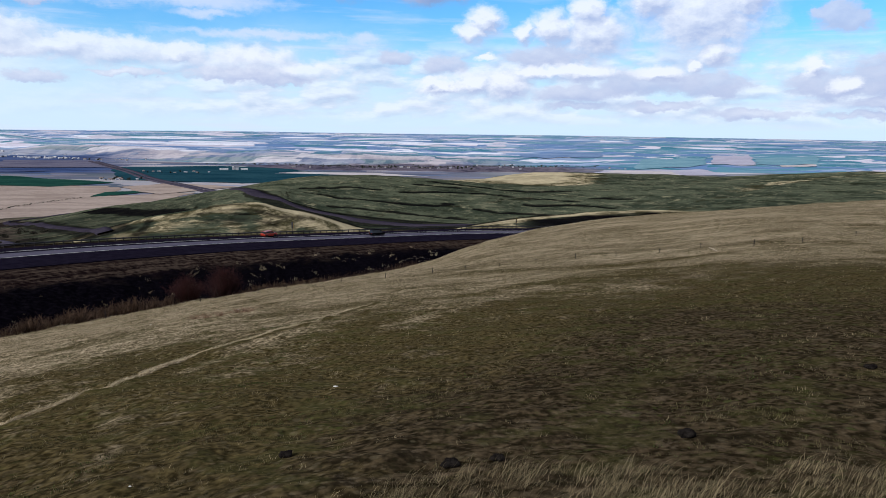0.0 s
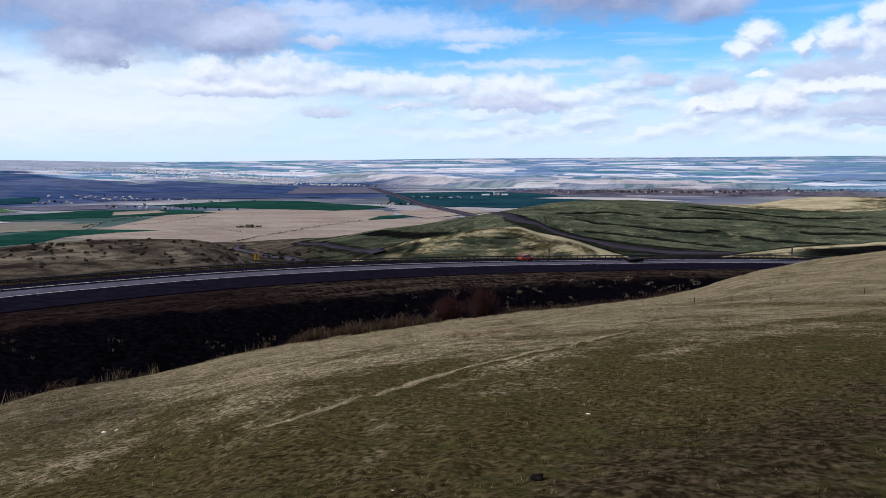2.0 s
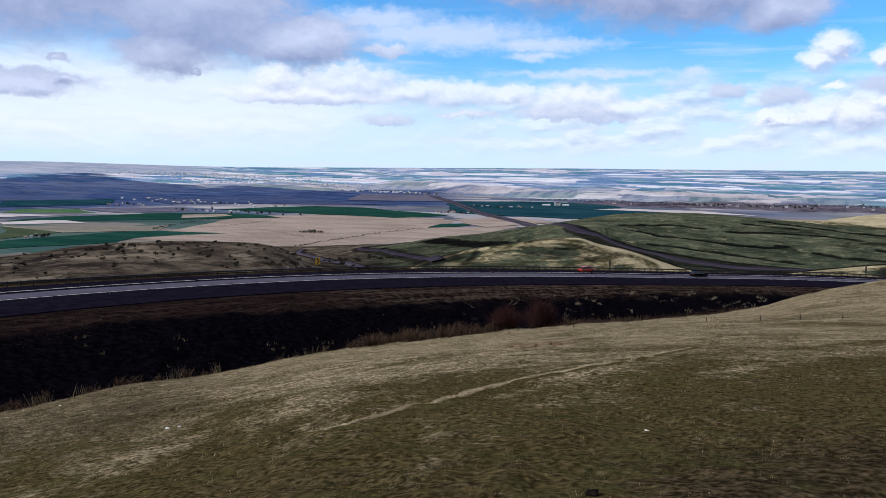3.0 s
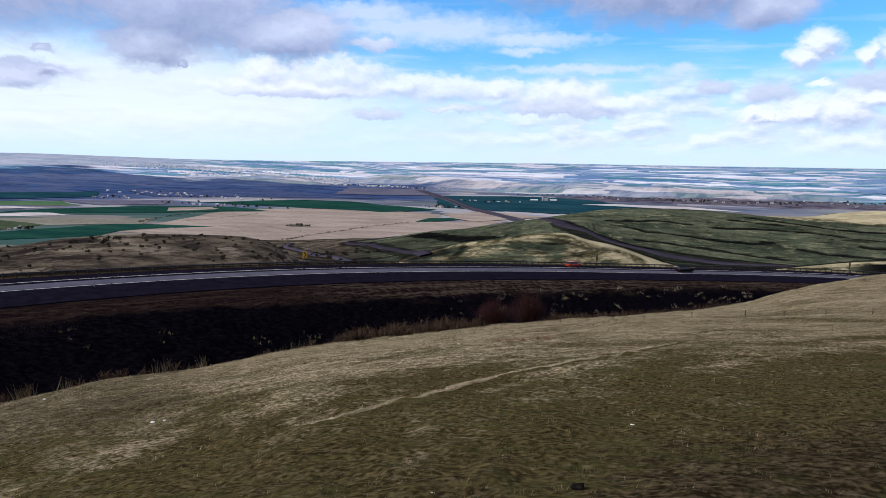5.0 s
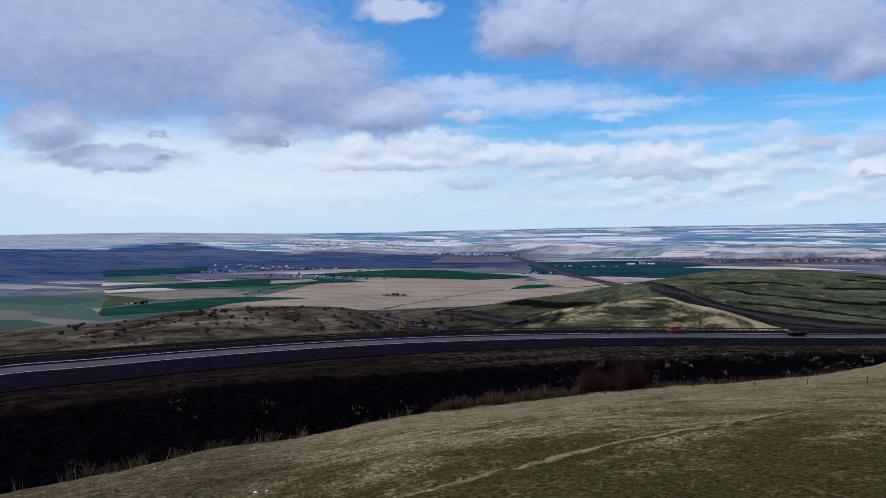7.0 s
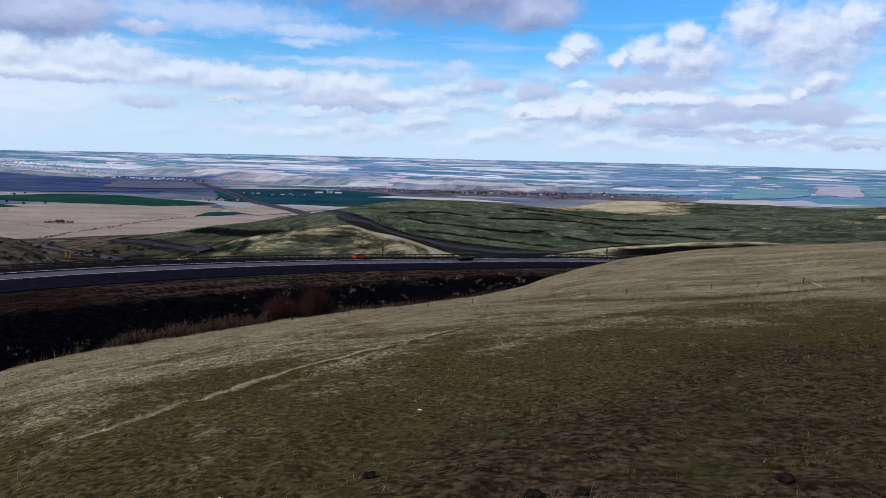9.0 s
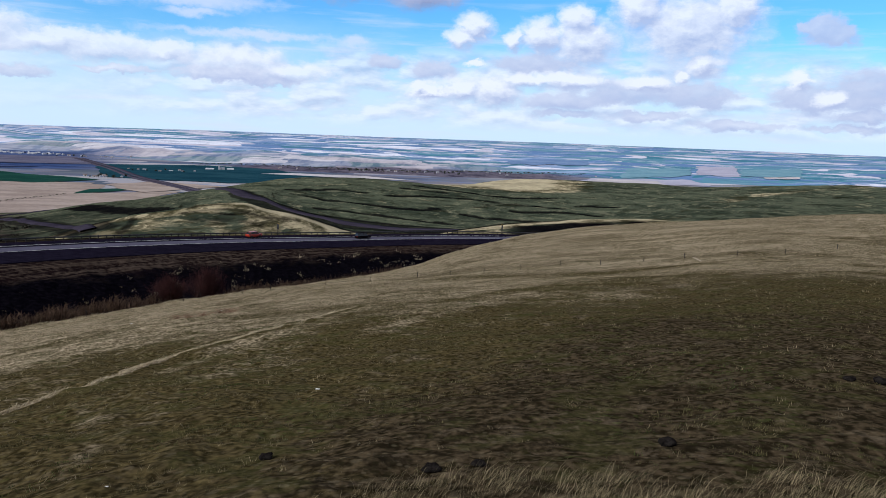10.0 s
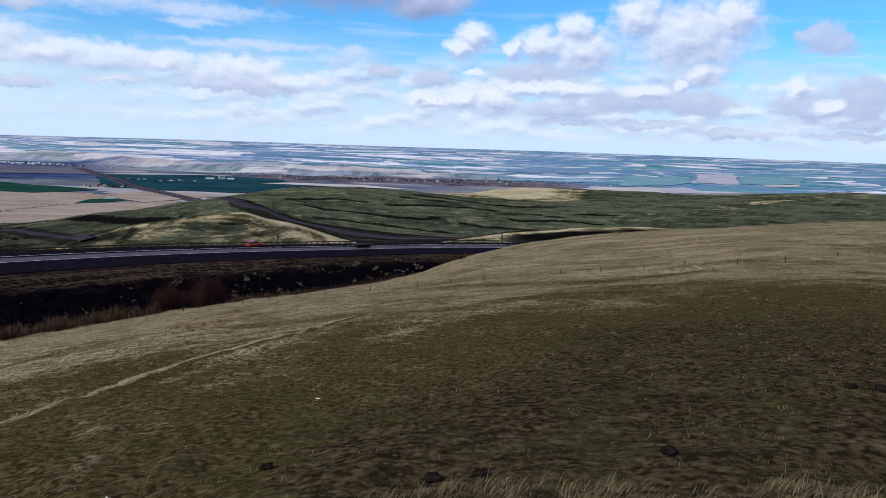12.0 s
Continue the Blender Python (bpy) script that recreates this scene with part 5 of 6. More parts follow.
# ---- chevron signs, delineators ----
def chevron_sign(s, across, turn, label, scale=1.0):
    p, h = road_at(s, across)
    sign = tagged(empty("chevron_sign", (p[0], p[1], height(p[0], p[1])), h + turn), label, "road sign", "chevron signs")
    lift = p[2] - height(p[0], p[1])
    for x in (-0.25, 0.25):
        part("post", soft_box(x - 0.05, x + 0.05, -0.05, 0.05, -0.6, lift + 2.1 * scale, 0.01), M_POST, sign)
    z0, z1 = lift + 1.35 * scale, lift + 3.0 * scale
    w = 0.62 * scale
    part("board", soft_box(-w, w, -0.09, -0.055, z0, z1, 0.012), M_YELLOW, sign, "yellow reflective board")
    part("back_plate", soft_box(-w * 0.98, w * 0.98, -0.053, -0.045, z0 + 0.01, z1 - 0.01, 0.002), M_BACK, sign, "dark grey back plate")
    bm = bmesh.new()
    zm, a, b = (z0 + z1) / 2, w * 0.72, w * 0.52
    out = [(-a, z1 - 0.1), (-a + b, z1 - 0.1), (a, zm), (-a + b, z0 + 0.1), (-a, z0 + 0.1), (a - b, zm)]
    front = [bm.verts.new((x, -0.100, z)) for x, z in out]
    back = [bm.verts.new((x, -0.092, z)) for x, z in out]
    bm.faces.new((front[0], front[1], front[2], front[5]))
    bm.faces.new((front[5], front[2], front[3], front[4]))
    for i in range(6):
        bm.faces.new((front[i], back[i], back[(i + 1) % 6], front[(i + 1) % 6]))
    part("chevron", bm, M_BLACK, sign, "black arrow-shaped chevron")
    return sign


def s_for_bearing(bearing, across=0.0):
    seg = np.concatenate([[0], np.cumsum(np.linalg.norm(np.diff(RP, axis=0), axis=1))])
    q = RP + RX * across
    a = np.degrees(np.arctan2(-q[:, 0], q[:, 1]))
    return float(np.interp(-bearing, -a, seg))


chevron_sign(s_for_bearing(33.2, 12.4), 12.4, 0, "yellow chevron sign on two posts behind guardrail", 0.9)
chevron_sign(s_for_bearing(11.3, 12.4), 12.4, 79, "chevron sign turned edge-on behind guardrail")
chevron_sign(s_for_bearing(-5.5, 12.4), 12.4, 79, "chevron sign turned edge-on on grassy spur")


def delineator(s, across, label):
    p, h = road_at(s, across)
    post = tagged(empty("delineator", (p[0], p[1], p[2] - 0.05), h), label, "marker post", "road delineators")
    part("stake", soft_box(-0.04, 0.04, -0.02, 0.02, -0.5, 0.95, 0.01), M_STAKE, post)
    part("reflector", soft_box(-0.045, 0.045, -0.035, -0.022, 0.78, 0.92, 0.005), M_STEEL, post, "small grey reflector")


for b in (47.7, 36.0):
    delineator(s_for_bearing(b, -1.6), -1.6, "thin white plastic delineator on the road shoulder")
delineator(s_for_bearing(-8.3, 12.6), 12.6, "thin white plastic delineator behind guardrail")


# ---- cars ----
def car(s, across, flip, paint, name, label, long=4.6, tall=1.55, high_tail=False):
    """A car: nose along +x."""
    p, h = road_at(s, across)
    thing = tagged(empty(name, (p[0], p[1], p[2] + 0.01), h + flip), label, "car")
    L, W = long / 2, 0.9
    bm = bmesh.new()
    rows = []
    for x, lo, hi, w in ((-L, 0.48, 0.82, 0.72), (-L + 0.12, 0.32, 0.98, 0.84), (-L + 0.7, 0.28, 1.02, W), (0, 0.26, 0.98, W), (L - 1.2, 0.27, 0.96, W), (L - 0.35, 0.30, 0.84, 0.86), (L - 0.06, 0.36, 0.70, 0.74), (L, 0.46, 0.62, 0.66)):
        rows.append([(x, -w * 0.94, lo), (x, -w, (lo + hi) / 2), (x, -w * 0.93, hi - 0.05), (x, -w * 0.8, hi), (x, w * 0.8, hi), (x, w * 0.93, hi - 0.05), (x, w, (lo + hi) / 2), (x, w * 0.94, lo)])
    loft(bm, rows)
    part("body", bm, paint, thing)
    tail = -L + (0.10 if high_tail else 0.45)
    top_tail = -L + (0.45 if high_tail else 1.25)
    bm = bmesh.new()
    rows = []
    for x, z, w in ((tail, 0.95, 0.80), (top_tail, tall - 0.06, 0.66), (0.2, tall, 0.66), (0.62, tall - 0.05, 0.66), (L - 1.15, 0.94, 0.78)):
        rows.append([(x, -0.82, 0.92), (x, -w, z), (x, w, z), (x, 0.82, 0.92)])
    loft(bm, rows)
    cabin = part("cabin", bm, M_GLASS, thing, "dark tinted glasshouse")
    bm = bmesh.new()
    rows = [[(x, -0.60, z), (x, -0.60, z + 0.045), (x, 0.60, z + 0.045), (x, 0.60, z)] for x, z in ((top_tail + 0.02, tall - 0.07), (0.2, tall - 0.01), (0.60, tall - 0.06))]
    loft(bm, rows)
    part("roof", bm, paint, thing)
    for x in (top_tail - 0.05, -0.25, 0.62):
        for y in (-0.77, 0.71):
            part("pillar", soft_box(x - 0.05, x + 0.05, y, y + 0.06, 0.95, tall - 0.08, 0.015), paint, cabin)
    for x in (-L + 0.85, L - 0.9):
        for y in (-0.80, 0.80):
            bm = bmesh.new()
            drum(bm, 0.34, 0.22, (x, y, 0.34), inner=0.2)
            wheel = part("wheel", bm, M_RUBBER, thing)
            bm = bmesh.new()
            drum(bm, 0.20, 0.16, (x, y, 0.34), sides=12, inner=0.04)
            part("rim", bm, M_STEEL, wheel, "grey alloy rim")
    for y in (-0.68, 0.44):
        part("headlight", soft_box(L - 0.16, L - 0.015, y, y + 0.24, 0.56, 0.68, 0.02), M_LAMP, thing, "clear headlight")
        part("tail_light", soft_box(-L - 0.01, -L + 0.13, y, y + 0.24, 0.70, 0.86, 0.02), M_TAIL, thing, "red tail light")
    part("bumper", soft_box(L - 0.2, L + 0.03, -0.72, 0.72, 0.30, 0.44, 0.03), M_BLACK, thing)
    return thing


# ---- fence along the crown of the near slope ----
def build_fence():
    fence = tagged(empty("wire_fence"), "old wire fence with thin rusty steel posts", "fence")
    line = [(-30, 45), (-25, 55), (-20.5, 63), (-17.2, 69.8), (-15.8, 75.5), (-13.8, 78.9), (-10.6, 78), (-6, 78.5), (-1.1, 79), (2.5, 81), (6, 79.8), (9.8, 79), (14.3, 81), (18.6, 80.7), (22.7, 78.9), (25.7, 75), (29.5, 71.5), (33.4, 70), (38.6, 70.6), (43, 69), (48, 67)]
    tops = []
    for k, (x, y) in enumerate(line):
        z = height(x, y)
        lean = 4 * math.sin(k * 2.4)
        bm = soft_box(-0.03, 0.03, -0.028, 0.028, -0.4, 0.56 + 0.10 * math.sin(k * 1.7), 0.010)
        box(bm, -0.034, 0.034, 0.018, 0.04, 0.40, 0.46)
        ob = part("post", bm, M_POST, fence)
        ob.matrix_world = pose(x, y, z, lean, 3 * math.cos(k * 3.1), 20)
        tops.append((x, y, z))
    for h in (0.22, 0.42):
        bm = bmesh.new()
        rows = [[(x + r * c, y, z + h + r * d) for c, d in ((1, 0), (0, 1), (-1, 0), (0, -1))] for (x, y, z) in tops for r in (0.004,)]
        loft(bm, rows)
        part("wire", bm, M_POST, fence, "thin rusty wire")


build_fence()


# ---- stones, log, litter ----
def stone(x, y, size, material, label, squash=0.6, name="stone"):
    bm = bmesh.new()
    bmesh.ops.create_icosphere(bm, subdivisions=3, radius=1.0)
    o = Vector((x * 3.1, y * 1.7, 4.0))
    for v in bm.verts:
        n = noise.noise(v.co * 1.1 + o) * 0.45 + noise.noise(v.co * 3.0 + o) * 0.16
        v.co = v.co * (1 + n)
        v.co.z = max(v.co.z, -0.75) * squash
        v.co *= size
    ob = part(name, bm, material)
    ob.matrix_world = pose(x, y, height(x, y) + size * squash * 0.45, 0, 0, x * 97)
    for poly in ob.data.polygons:
        poly.use_smooth = True
    return tagged(ob, label, "stone")


stone(2.01, 5.9, 0.065, M_STONE, "dark rounded field stone in trampled grass", 0.7)
stone(-1.36, 6.29, 0.060, M_STONE, "small dark stone half sunk in turf", 0.55)
stone(0.08, 5.53, 0.068, M_STONE, "small dark stone among dry grass", 0.5)
stone(0.44, 5.5, 0.05, M_STONE, "small dark stone among dry grass", 0.5)
stone(4.85, 8.3, 0.06, M_STONE, "dark stone in bare soil", 0.5)
stone(5.15, 8.19, 0.075, M_STONE, "dark stone in bare soil", 0.6)
stone(-1.5, 10.35, 0.032, M_CHALK, "small pale stone lying in short turf", 0.35)
stone(-12.03, 12.33, 0.05, M_CHALK, "pale chalky stone lying in dry grass", 0.45)
stone(-11.8, 12.45, 0.035, M_CHALK, "pale chalky stone lying in dry grass", 0.45)
stone(-2.51, 5.76, 0.016, M_CHALK, "small pale stone lying in trampled turf", 0.4)
stone(-29.3, 23.6, 0.06, M_CHALK, "pale stone at the foot of the slope", 0.5)
stone(-15.0, 38.0, 0.05, M_CHALK, "pale stone in rough grass", 0.45)
stone(-11.0, 40.0, 0.045, M_CHALK, "pale stone in rough grass", 0.45)


def dead_brush():
    """Low rusty brush lying in the grass."""
    brush = tagged(empty("dead_brush", (-10.8, 36.0, height(-10.8, 36.0))), "low rusty dead brush lying in straw grass", "brush")
    for k, (dx, dy) in enumerate(((0.1, -0.2), (-0.8, 0.4), (0.7, 0.5), (-1.3, 0.2), (1.3, 0.1))):
        ob = sheet("twig_spray", *twigs(60, 0.26, 0.55, 0.012, 90 + k), M_RUST, brush, False)
        ob.location = (dx, dy, height(-10.8 + dx, 36.0 + dy) - height(-10.8, 36.0))


def build_log():
    log = tagged(empty("log", (25.3, 70.3, height(25.3, 70.3))), "bleached broken fence pole leaning over grass", "log")
    a, b = Vector((-0.42, 0.17, 0.40)), Vector((0.42, -0.17, 0.03))
    bm = bmesh.new()
    side = (a - b).cross(Vector((0, 0, 1))).normalized()
    rows = []
    for i in range(9):
        c = b.lerp(a, i / 8)
        r = 0.055 * (1 - 0.35 * i / 8) * (1 + 0.12 * math.sin(i * 2.2))
        rows.append([c + side * r * math.cos(k * math.pi / 4) + Vector((0, 0, r * math.sin(k * math.pi / 4))) for k in range(8)])
    loft(bm, rows)
    part("trunk", bm, M_WOOD, log)
    bm = bmesh.new()
    c = b.lerp(a, 0.55)
    rows = [[c + side * (0.02 + 0.22 * t) + Vector((0, 0, 0.12 * t)) + Vector((0.03 * (1 - t) * math.cos(k * 2.1), 0.03 * (1 - t) * math.sin(k * 2.1), 0)) for k in range(3)] for t in (0, 0.5, 0.95)]
    loft(bm, rows)
    part("stub", bm, M_WOOD, log, "short broken branch stub")


build_log()

# ---- grass: blades by the thousand, each a tapered leaf of its own ----
rng = np.random.default_rng(7)


def blades(name, x, y, tall, wide, lean, material, label, category, segments=2, parent=None, z=None, gust=0.9):
    """One mesh of grass blades standing at x, y."""
    n = len(x)
    z = ground_at(x, y)[0] - 0.01 if z is None else z
    turn = rng.uniform(0, 2 * np.pi, n)
    bend = lean * (0.4 + rng.random(n)) * tall
    way = rng.normal(-0.35, gust, n)
    bx, by = np.cos(way) * bend, np.sin(way) * bend
    sx, sy = np.cos(turn) * wide / 2, np.sin(turn) * wide / 2
    base = np.stack([x, y, z], 1)
    side = np.stack([sx, sy, 0 * sx], 1)
    off = np.stack([bx, by, 0 * bx], 1)
    up = np.stack([0 * x, 0 * x, tall], 1)
    if segments == 1:
        v = np.stack([base - side, base + side, base + off + up], 1).reshape(-1, 3)
        per, f = 3, np.arange(n * 3).reshape(n, 3)
        sizes = np.full(n, 3)
        loops = f.ravel()
    else:
        m = base + off * 0.35 + up * 0.58
        v = np.stack([base - side, base + side, m + side * 0.7, m - side * 0.7, base + off + up], 1).reshape(-1, 3)
        i = np.arange(n) * 5
        q = np.stack([i, i + 1, i + 2, i + 3, i + 3, i + 2, i + 4], 1)
        loops = q.ravel()
        sizes = np.tile([4, 3], n)
    me = bpy.data.meshes.new(name)
    me.vertices.add(len(v))
    me.vertices.foreach_set("co", v.ravel())
    me.loops.add(len(loops))
    me.loops.foreach_set("vertex_index", loops.astype(np.int32))
    me.polygons.add(len(sizes))
    me.polygons.foreach_set("loop_start", np.concatenate([[0], np.cumsum(sizes)[:-1]]).astype(np.int32))
    me.update(calc_edges=True)
    me.materials.append(material)
    ob = new(name, me)
    if parent is not None:
        ob.parent = parent
        return ob
    return tagged(ob, label, category, kind="stuff")


def scatter(n, az0, az1, d0, d1, power=1.0):
    a = np.radians(rng.uniform(az0, az1, n))
    d = d0 + (d1 - d0) * rng.random(n) ** power
    return -np.sin(a) * d, np.cos(a) * d, np.degrees(a), d


def tufted(x, y, per, spread):
    """Several blades round each point."""
    x, y = np.repeat(x, per), np.repeat(y, per)
    s = np.repeat(spread, per) if np.ndim(spread) else spread
    return x + rng.normal(0, 1, len(x)) * s, y + rng.normal(0, 1, len(y)) * s


# short turf over the near slope, thinning with distance
x, y, a, d = scatter(42000, -36, 60, 3.2, 36, 1.2)
keep = value_noise(x / 0.9, y / 0.9) + 0.5 * value_noise(x / 3, y / 3) + rng.normal(0, 0.35, len(x)) > 0.10 + 0.2 * ramp(2, -10, a) * ramp(20, 9, d)
x, y = tufted(x[keep], y[keep], 9, 0.016 + d[keep] * 0.0011)
d = np.hypot(x, y)
blades("turf", x, y, rng.uniform(0.010, 0.030, len(x)) * (0.8 + d / 40), 0.0035 + d * 0.00055, 0.45, M_TURF, "short olive-brown turf on the near hillside", "grass", 1, gust=3.0)
# greener turf in damp patches
x, y, a, d = scatter(30000, -30, 50, 4.2, 30, 1.1)
patch = 1.5 * ramp(1.0, 0.3, np.hypot((x - 3.3) / 1.5, (y - 9.9) / 2.1)) + 1.3 * ramp(1.0, 0.3, np.hypot((x - 0.6) / 0.35, (y - 4.9) / 0.4)) + 1.0 * ramp(1.0, 0.3, np.hypot((x - 1.9) / 0.35, (y - 4.8) / 0.4)) + 0.75 * value_noise(x / 1.6, y / 2.2) + 0.5 * value_noise(x / 0.5, y / 0.5) - 0.45 * ramp(24, 30, d)
keep = patch + rng.normal(0, 0.2, len(x)) > 0.62
x, y = tufted(x[keep], y[keep], 8, 0.02 + d[keep] * 0.001)
d = np.hypot(x, y)
blades("green_turf", x, y, rng.uniform(0.010, 0.028, len(x)) * (0.8 + d / 40), 0.0035 + d * 0.00055, 0.4, M_GREEN, "fresh green turf in damp patches", "grass", 1, gust=3.0)
# straw-coloured tufts among the turf
x, y, a, d = scatter(6500, -36, 60, 4.5, 70, 1.1)
keep = rng.random(len(x)) < 0.25 + 0.75 * ramp(-5, 30, a) * 0.6 + 0.4 * ramp(20, 60, d)
x, y = tufted(x[keep], y[keep], 9, 0.025 + d[keep] * 0.0018)
d = np.hypot(x, y)
blades("dry_tufts", x, y, rng.uniform(0.02, 0.060, len(x)) * (0.8 + d / 40), 0.0025 + d * 0.00045, 0.7, M_STRAW, "straw-coloured bunch grass tufts on the hillside", "grass", 1, gust=3.0)
# longer bleached grass at the lookout's edge
x, y, a, d = scatter(9000, -36, 14, 3.6, 6.3, 1.0)
edge = 4.55 + 0.035 * (-a) * 0.6 + 0.35 * value_noise(x / 0.5, y / 0.5)
keep = (d < edge + 0.5) & (rng.random(len(x)) < (0.15 + 0.42 * ramp(8, -2, a)) * (0.35 + 1.1 * ramp(-0.3, 0.6, value_noise(x / 0.28, y / 0.35))))
x, y = tufted(x[keep], y[keep], 6, 0.035)
blades("long_grass", x, y, 0.03 + 0.13 * rng.random(len(x)) ** 2.2, rng.uniform(0.0018, 0.0036, len(x)), 0.9, M_EDGE, "long dry bleached grass at the lookout edge", "grass")
# the bleached lip of an old track on the slope
lip = np.array(LIP)
k = rng.uniform(0, len(lip) - 1.001, 9000)
i = k.astype(int)
p = lip[i] + (lip[i + 1] - lip[i]) * (k - i)[:, None] + rng.normal(0, 0.04, (len(k), 2))
keep = value_noise(k * 1.7, 0 * k + 2.5) + 0.4 * rng.normal(0, 1, len(k)) > -0.15 + 0.8 * ramp(6, 3, k) + 0.4 * ramp(10, 12.5, k)
p, k = p[keep], k[keep]
blades("lip_grass", p[:, 0], p[:, 1], rng.uniform(0.03, 0.085, len(k)), np.full(len(k), 0.013), 0.9, M_PALE, "bleached grass along an old track edge", "grass", 1)
# rough straw grass over the crown of the slope
x, y, a, d = scatter(30000, -34, 60, 30, 150, 0.8)
zone = ground_at(x, y, False)[1]
keep = (zone < 3.02) & (value_noise(x / 5, y / 2.2) + rng.normal(0, 0.4, len(x)) > 0.25 - 0.5 * ramp(2.7, 3.0, zone))
x, y, d = x[keep], y[keep], d[keep]
x, y = tufted(x, y, 3, 0.15)
blades("crown_grass", x, y, rng.uniform(0.06, 0.16, len(x)) * (0.5 + 0.5 * ramp(30, 70, np.hypot(x, y))), 0.02 + np.hypot(x, y) * 0.0006, 0.7, M_STRAW, "wind-combed straw grass on the hill crown", "grass", 1)


# ---- weeds between the slope and the highway ----
def band(n, name, az0, az1, z0, z1):
    """Points between two break lines, z0 to z1 of the way past the line."""
    a = rng.uniform(az0, az1, n)
    k = rng.uniform(z0, z1, n)
    D = np.array([line_at(m_, a)[0] for m_ in NAMES])
    i = np.floor(k).astype(int) - 1
    c = np.arange(n)
    d = D[i, c] + (D[i + 1, c] - D[i, c]) * (k - np.floor(k))
    return -np.sin(np.radians(a)) * d, np.cos(np.radians(a)) * d, a, d


x, y, a, d = band(11000, "reed", -1, 60, 2.985, 3.17)
clump = value_noise(a / 1.1, d * 0 + 0.5) + 0.6 * value_noise(a / 0.35, d * 0 + 3.5)
keep = clump + rng.normal(0, 0.45, len(x)) > 0.15 - 0.2 * ramp(8, 16, a) * ramp(45, 35, a) + 1.0 * ramp(31, 40, a)
x, y, tall = x[keep], y[keep], (0.12 + 0.6 * rng.random(keep.sum()) ** 2.2) * (0.75 + 0.5 * clump[keep])
x, y = tufted(x, y, 2, 0.12)
blades("weeds", x, y, np.repeat(np.maximum(tall, 0.18), 2), rng.uniform(0.012, 0.06, len(x)), 0.95, M_REED, "tall brown dead weeds along the ditch", "weeds", gust=3.0)
# pale seed heads above the weeds
x, y, a, d = band(900, "heads", -1, 60, 3.0, 3.2)
keep = value_noise(a / 1.5, d * 0 + 7.5) + rng.normal(0, 0.3, len(x)) > 0.35
x, y = tufted(x[keep], y[keep], 3, 0.10)
blades("seed_heads", x, y, rng.uniform(0.4, 1.15, len(x)), np.full(len(x), 0.035), 0.35, M_STRAW, "thin straw-coloured stalks among ditch weeds", "weeds", 1, gust=3.0)
x, y, a, d = band(2600, "bunch", -2, 22, 4.62, 5.05)
keep = value_noise(a / 0.8, d / 4) + rng.normal(0, 0.3, len(x)) > 0.85
x, y = tufted(x[keep], y[keep], 9, 0.30)
blades("bunch_grass", x, y, rng.uniform(0.2, 0.9, len(x)), np.full(len(x), 0.028), 0.5, M_PALE, "pale bunch grass on the dark road bank", "grass", 1)
x, y, a, d = band(1500, "bunch", 10, 60, 3.3, 5.0)
keep = value_noise(a / 1.6, d / 6) + rng.normal(0, 0.25, len(x)) > 0.62
x, y = tufted(x[keep], y[keep], 6, 0.14)
blades("bunch_grass", x, y, rng.uniform(0.2, 0.6, len(x)), np.full(len(x), 0.05), 0.35, M_STRAW, "sparse dead weeds on the dark bank", "weeds", 1)
x, y, a, d = band(9000, "verge", -6, 60, 4.95, 5.7)
keep = value_noise(x / 9, y / 9) + rng.normal(0, 0.5, len(x)) > 0.55 - 0.6 * ramp(25, 5, a)
x, y = tufted(x[keep], y[keep], 3, 0.2)
blades("verge_grass", x, y, rng.uniform(0.08, 0.28, len(x)), np.full(len(x), 0.05), 0.6, M_REED, "dry brown grass on the road verge", "grass", 1)


# ---- bushes ----
def twigs(count, tall, wide, thick, seed):
    """Bent twigs fanning up from one root, as points and triangles."""
    r = np.random.default_rng(seed)
    v, f = [], []
    for _ in range(count):
        t = r.uniform(0, 2 * np.pi)
        out = wide * r.random() ** 0.6
        h = tall * (1 - 0.45 * (out / wide) ** 2) * r.uniform(0.55, 1.0)
        root = np.array([math.cos(t) * out * 0.3, math.sin(t) * out * 0.3, -0.05])
        mid = root + [math.cos(t) * out * 0.3, math.sin(t) * out * 0.3, h * 0.55]
        tip = np.array([math.cos(t) * out + r.normal(0, 0.1), math.sin(t) * out + r.normal(0, 0.1), h])
        s = np.array([-math.sin(t + r.uniform(-1, 1)), math.cos(t), 0]) * thick
        i = len(v)
        v += [root - s, root + s, mid + s * 0.7, mid - s * 0.7, tip]
        f += [(i, i + 1, i + 2, i + 3), (i + 3, i + 2, i + 4)]
        for _ in range(3):
            k = r.uniform(0.35, 0.9)
            b = mid * (1 - k) + tip * k
            e = b + [r.normal(0, 0.22) * wide, r.normal(0, 0.22) * wide, r.uniform(0.05, 0.25) * tall]
            j = len(v)
            v += [b - s * 0.5, b + s * 0.5, e]
            f += [(j, j + 1, j + 2)]
    return v, f


def osier(x, y, tall, wide, seed, label):
    bush = tagged(empty("bush", (x, y, height(x, y))), label, "bush", "red-twigged bushes in the ditch")
    sheet("twig_spray", *twigs(700, tall, wide, 0.022, seed), M_OSIER, bush, False)
    sheet("stem_base", *twigs(22, tall * 0.7, wide * 0.6, 0.06, seed + 1), M_BARK, bush, False)


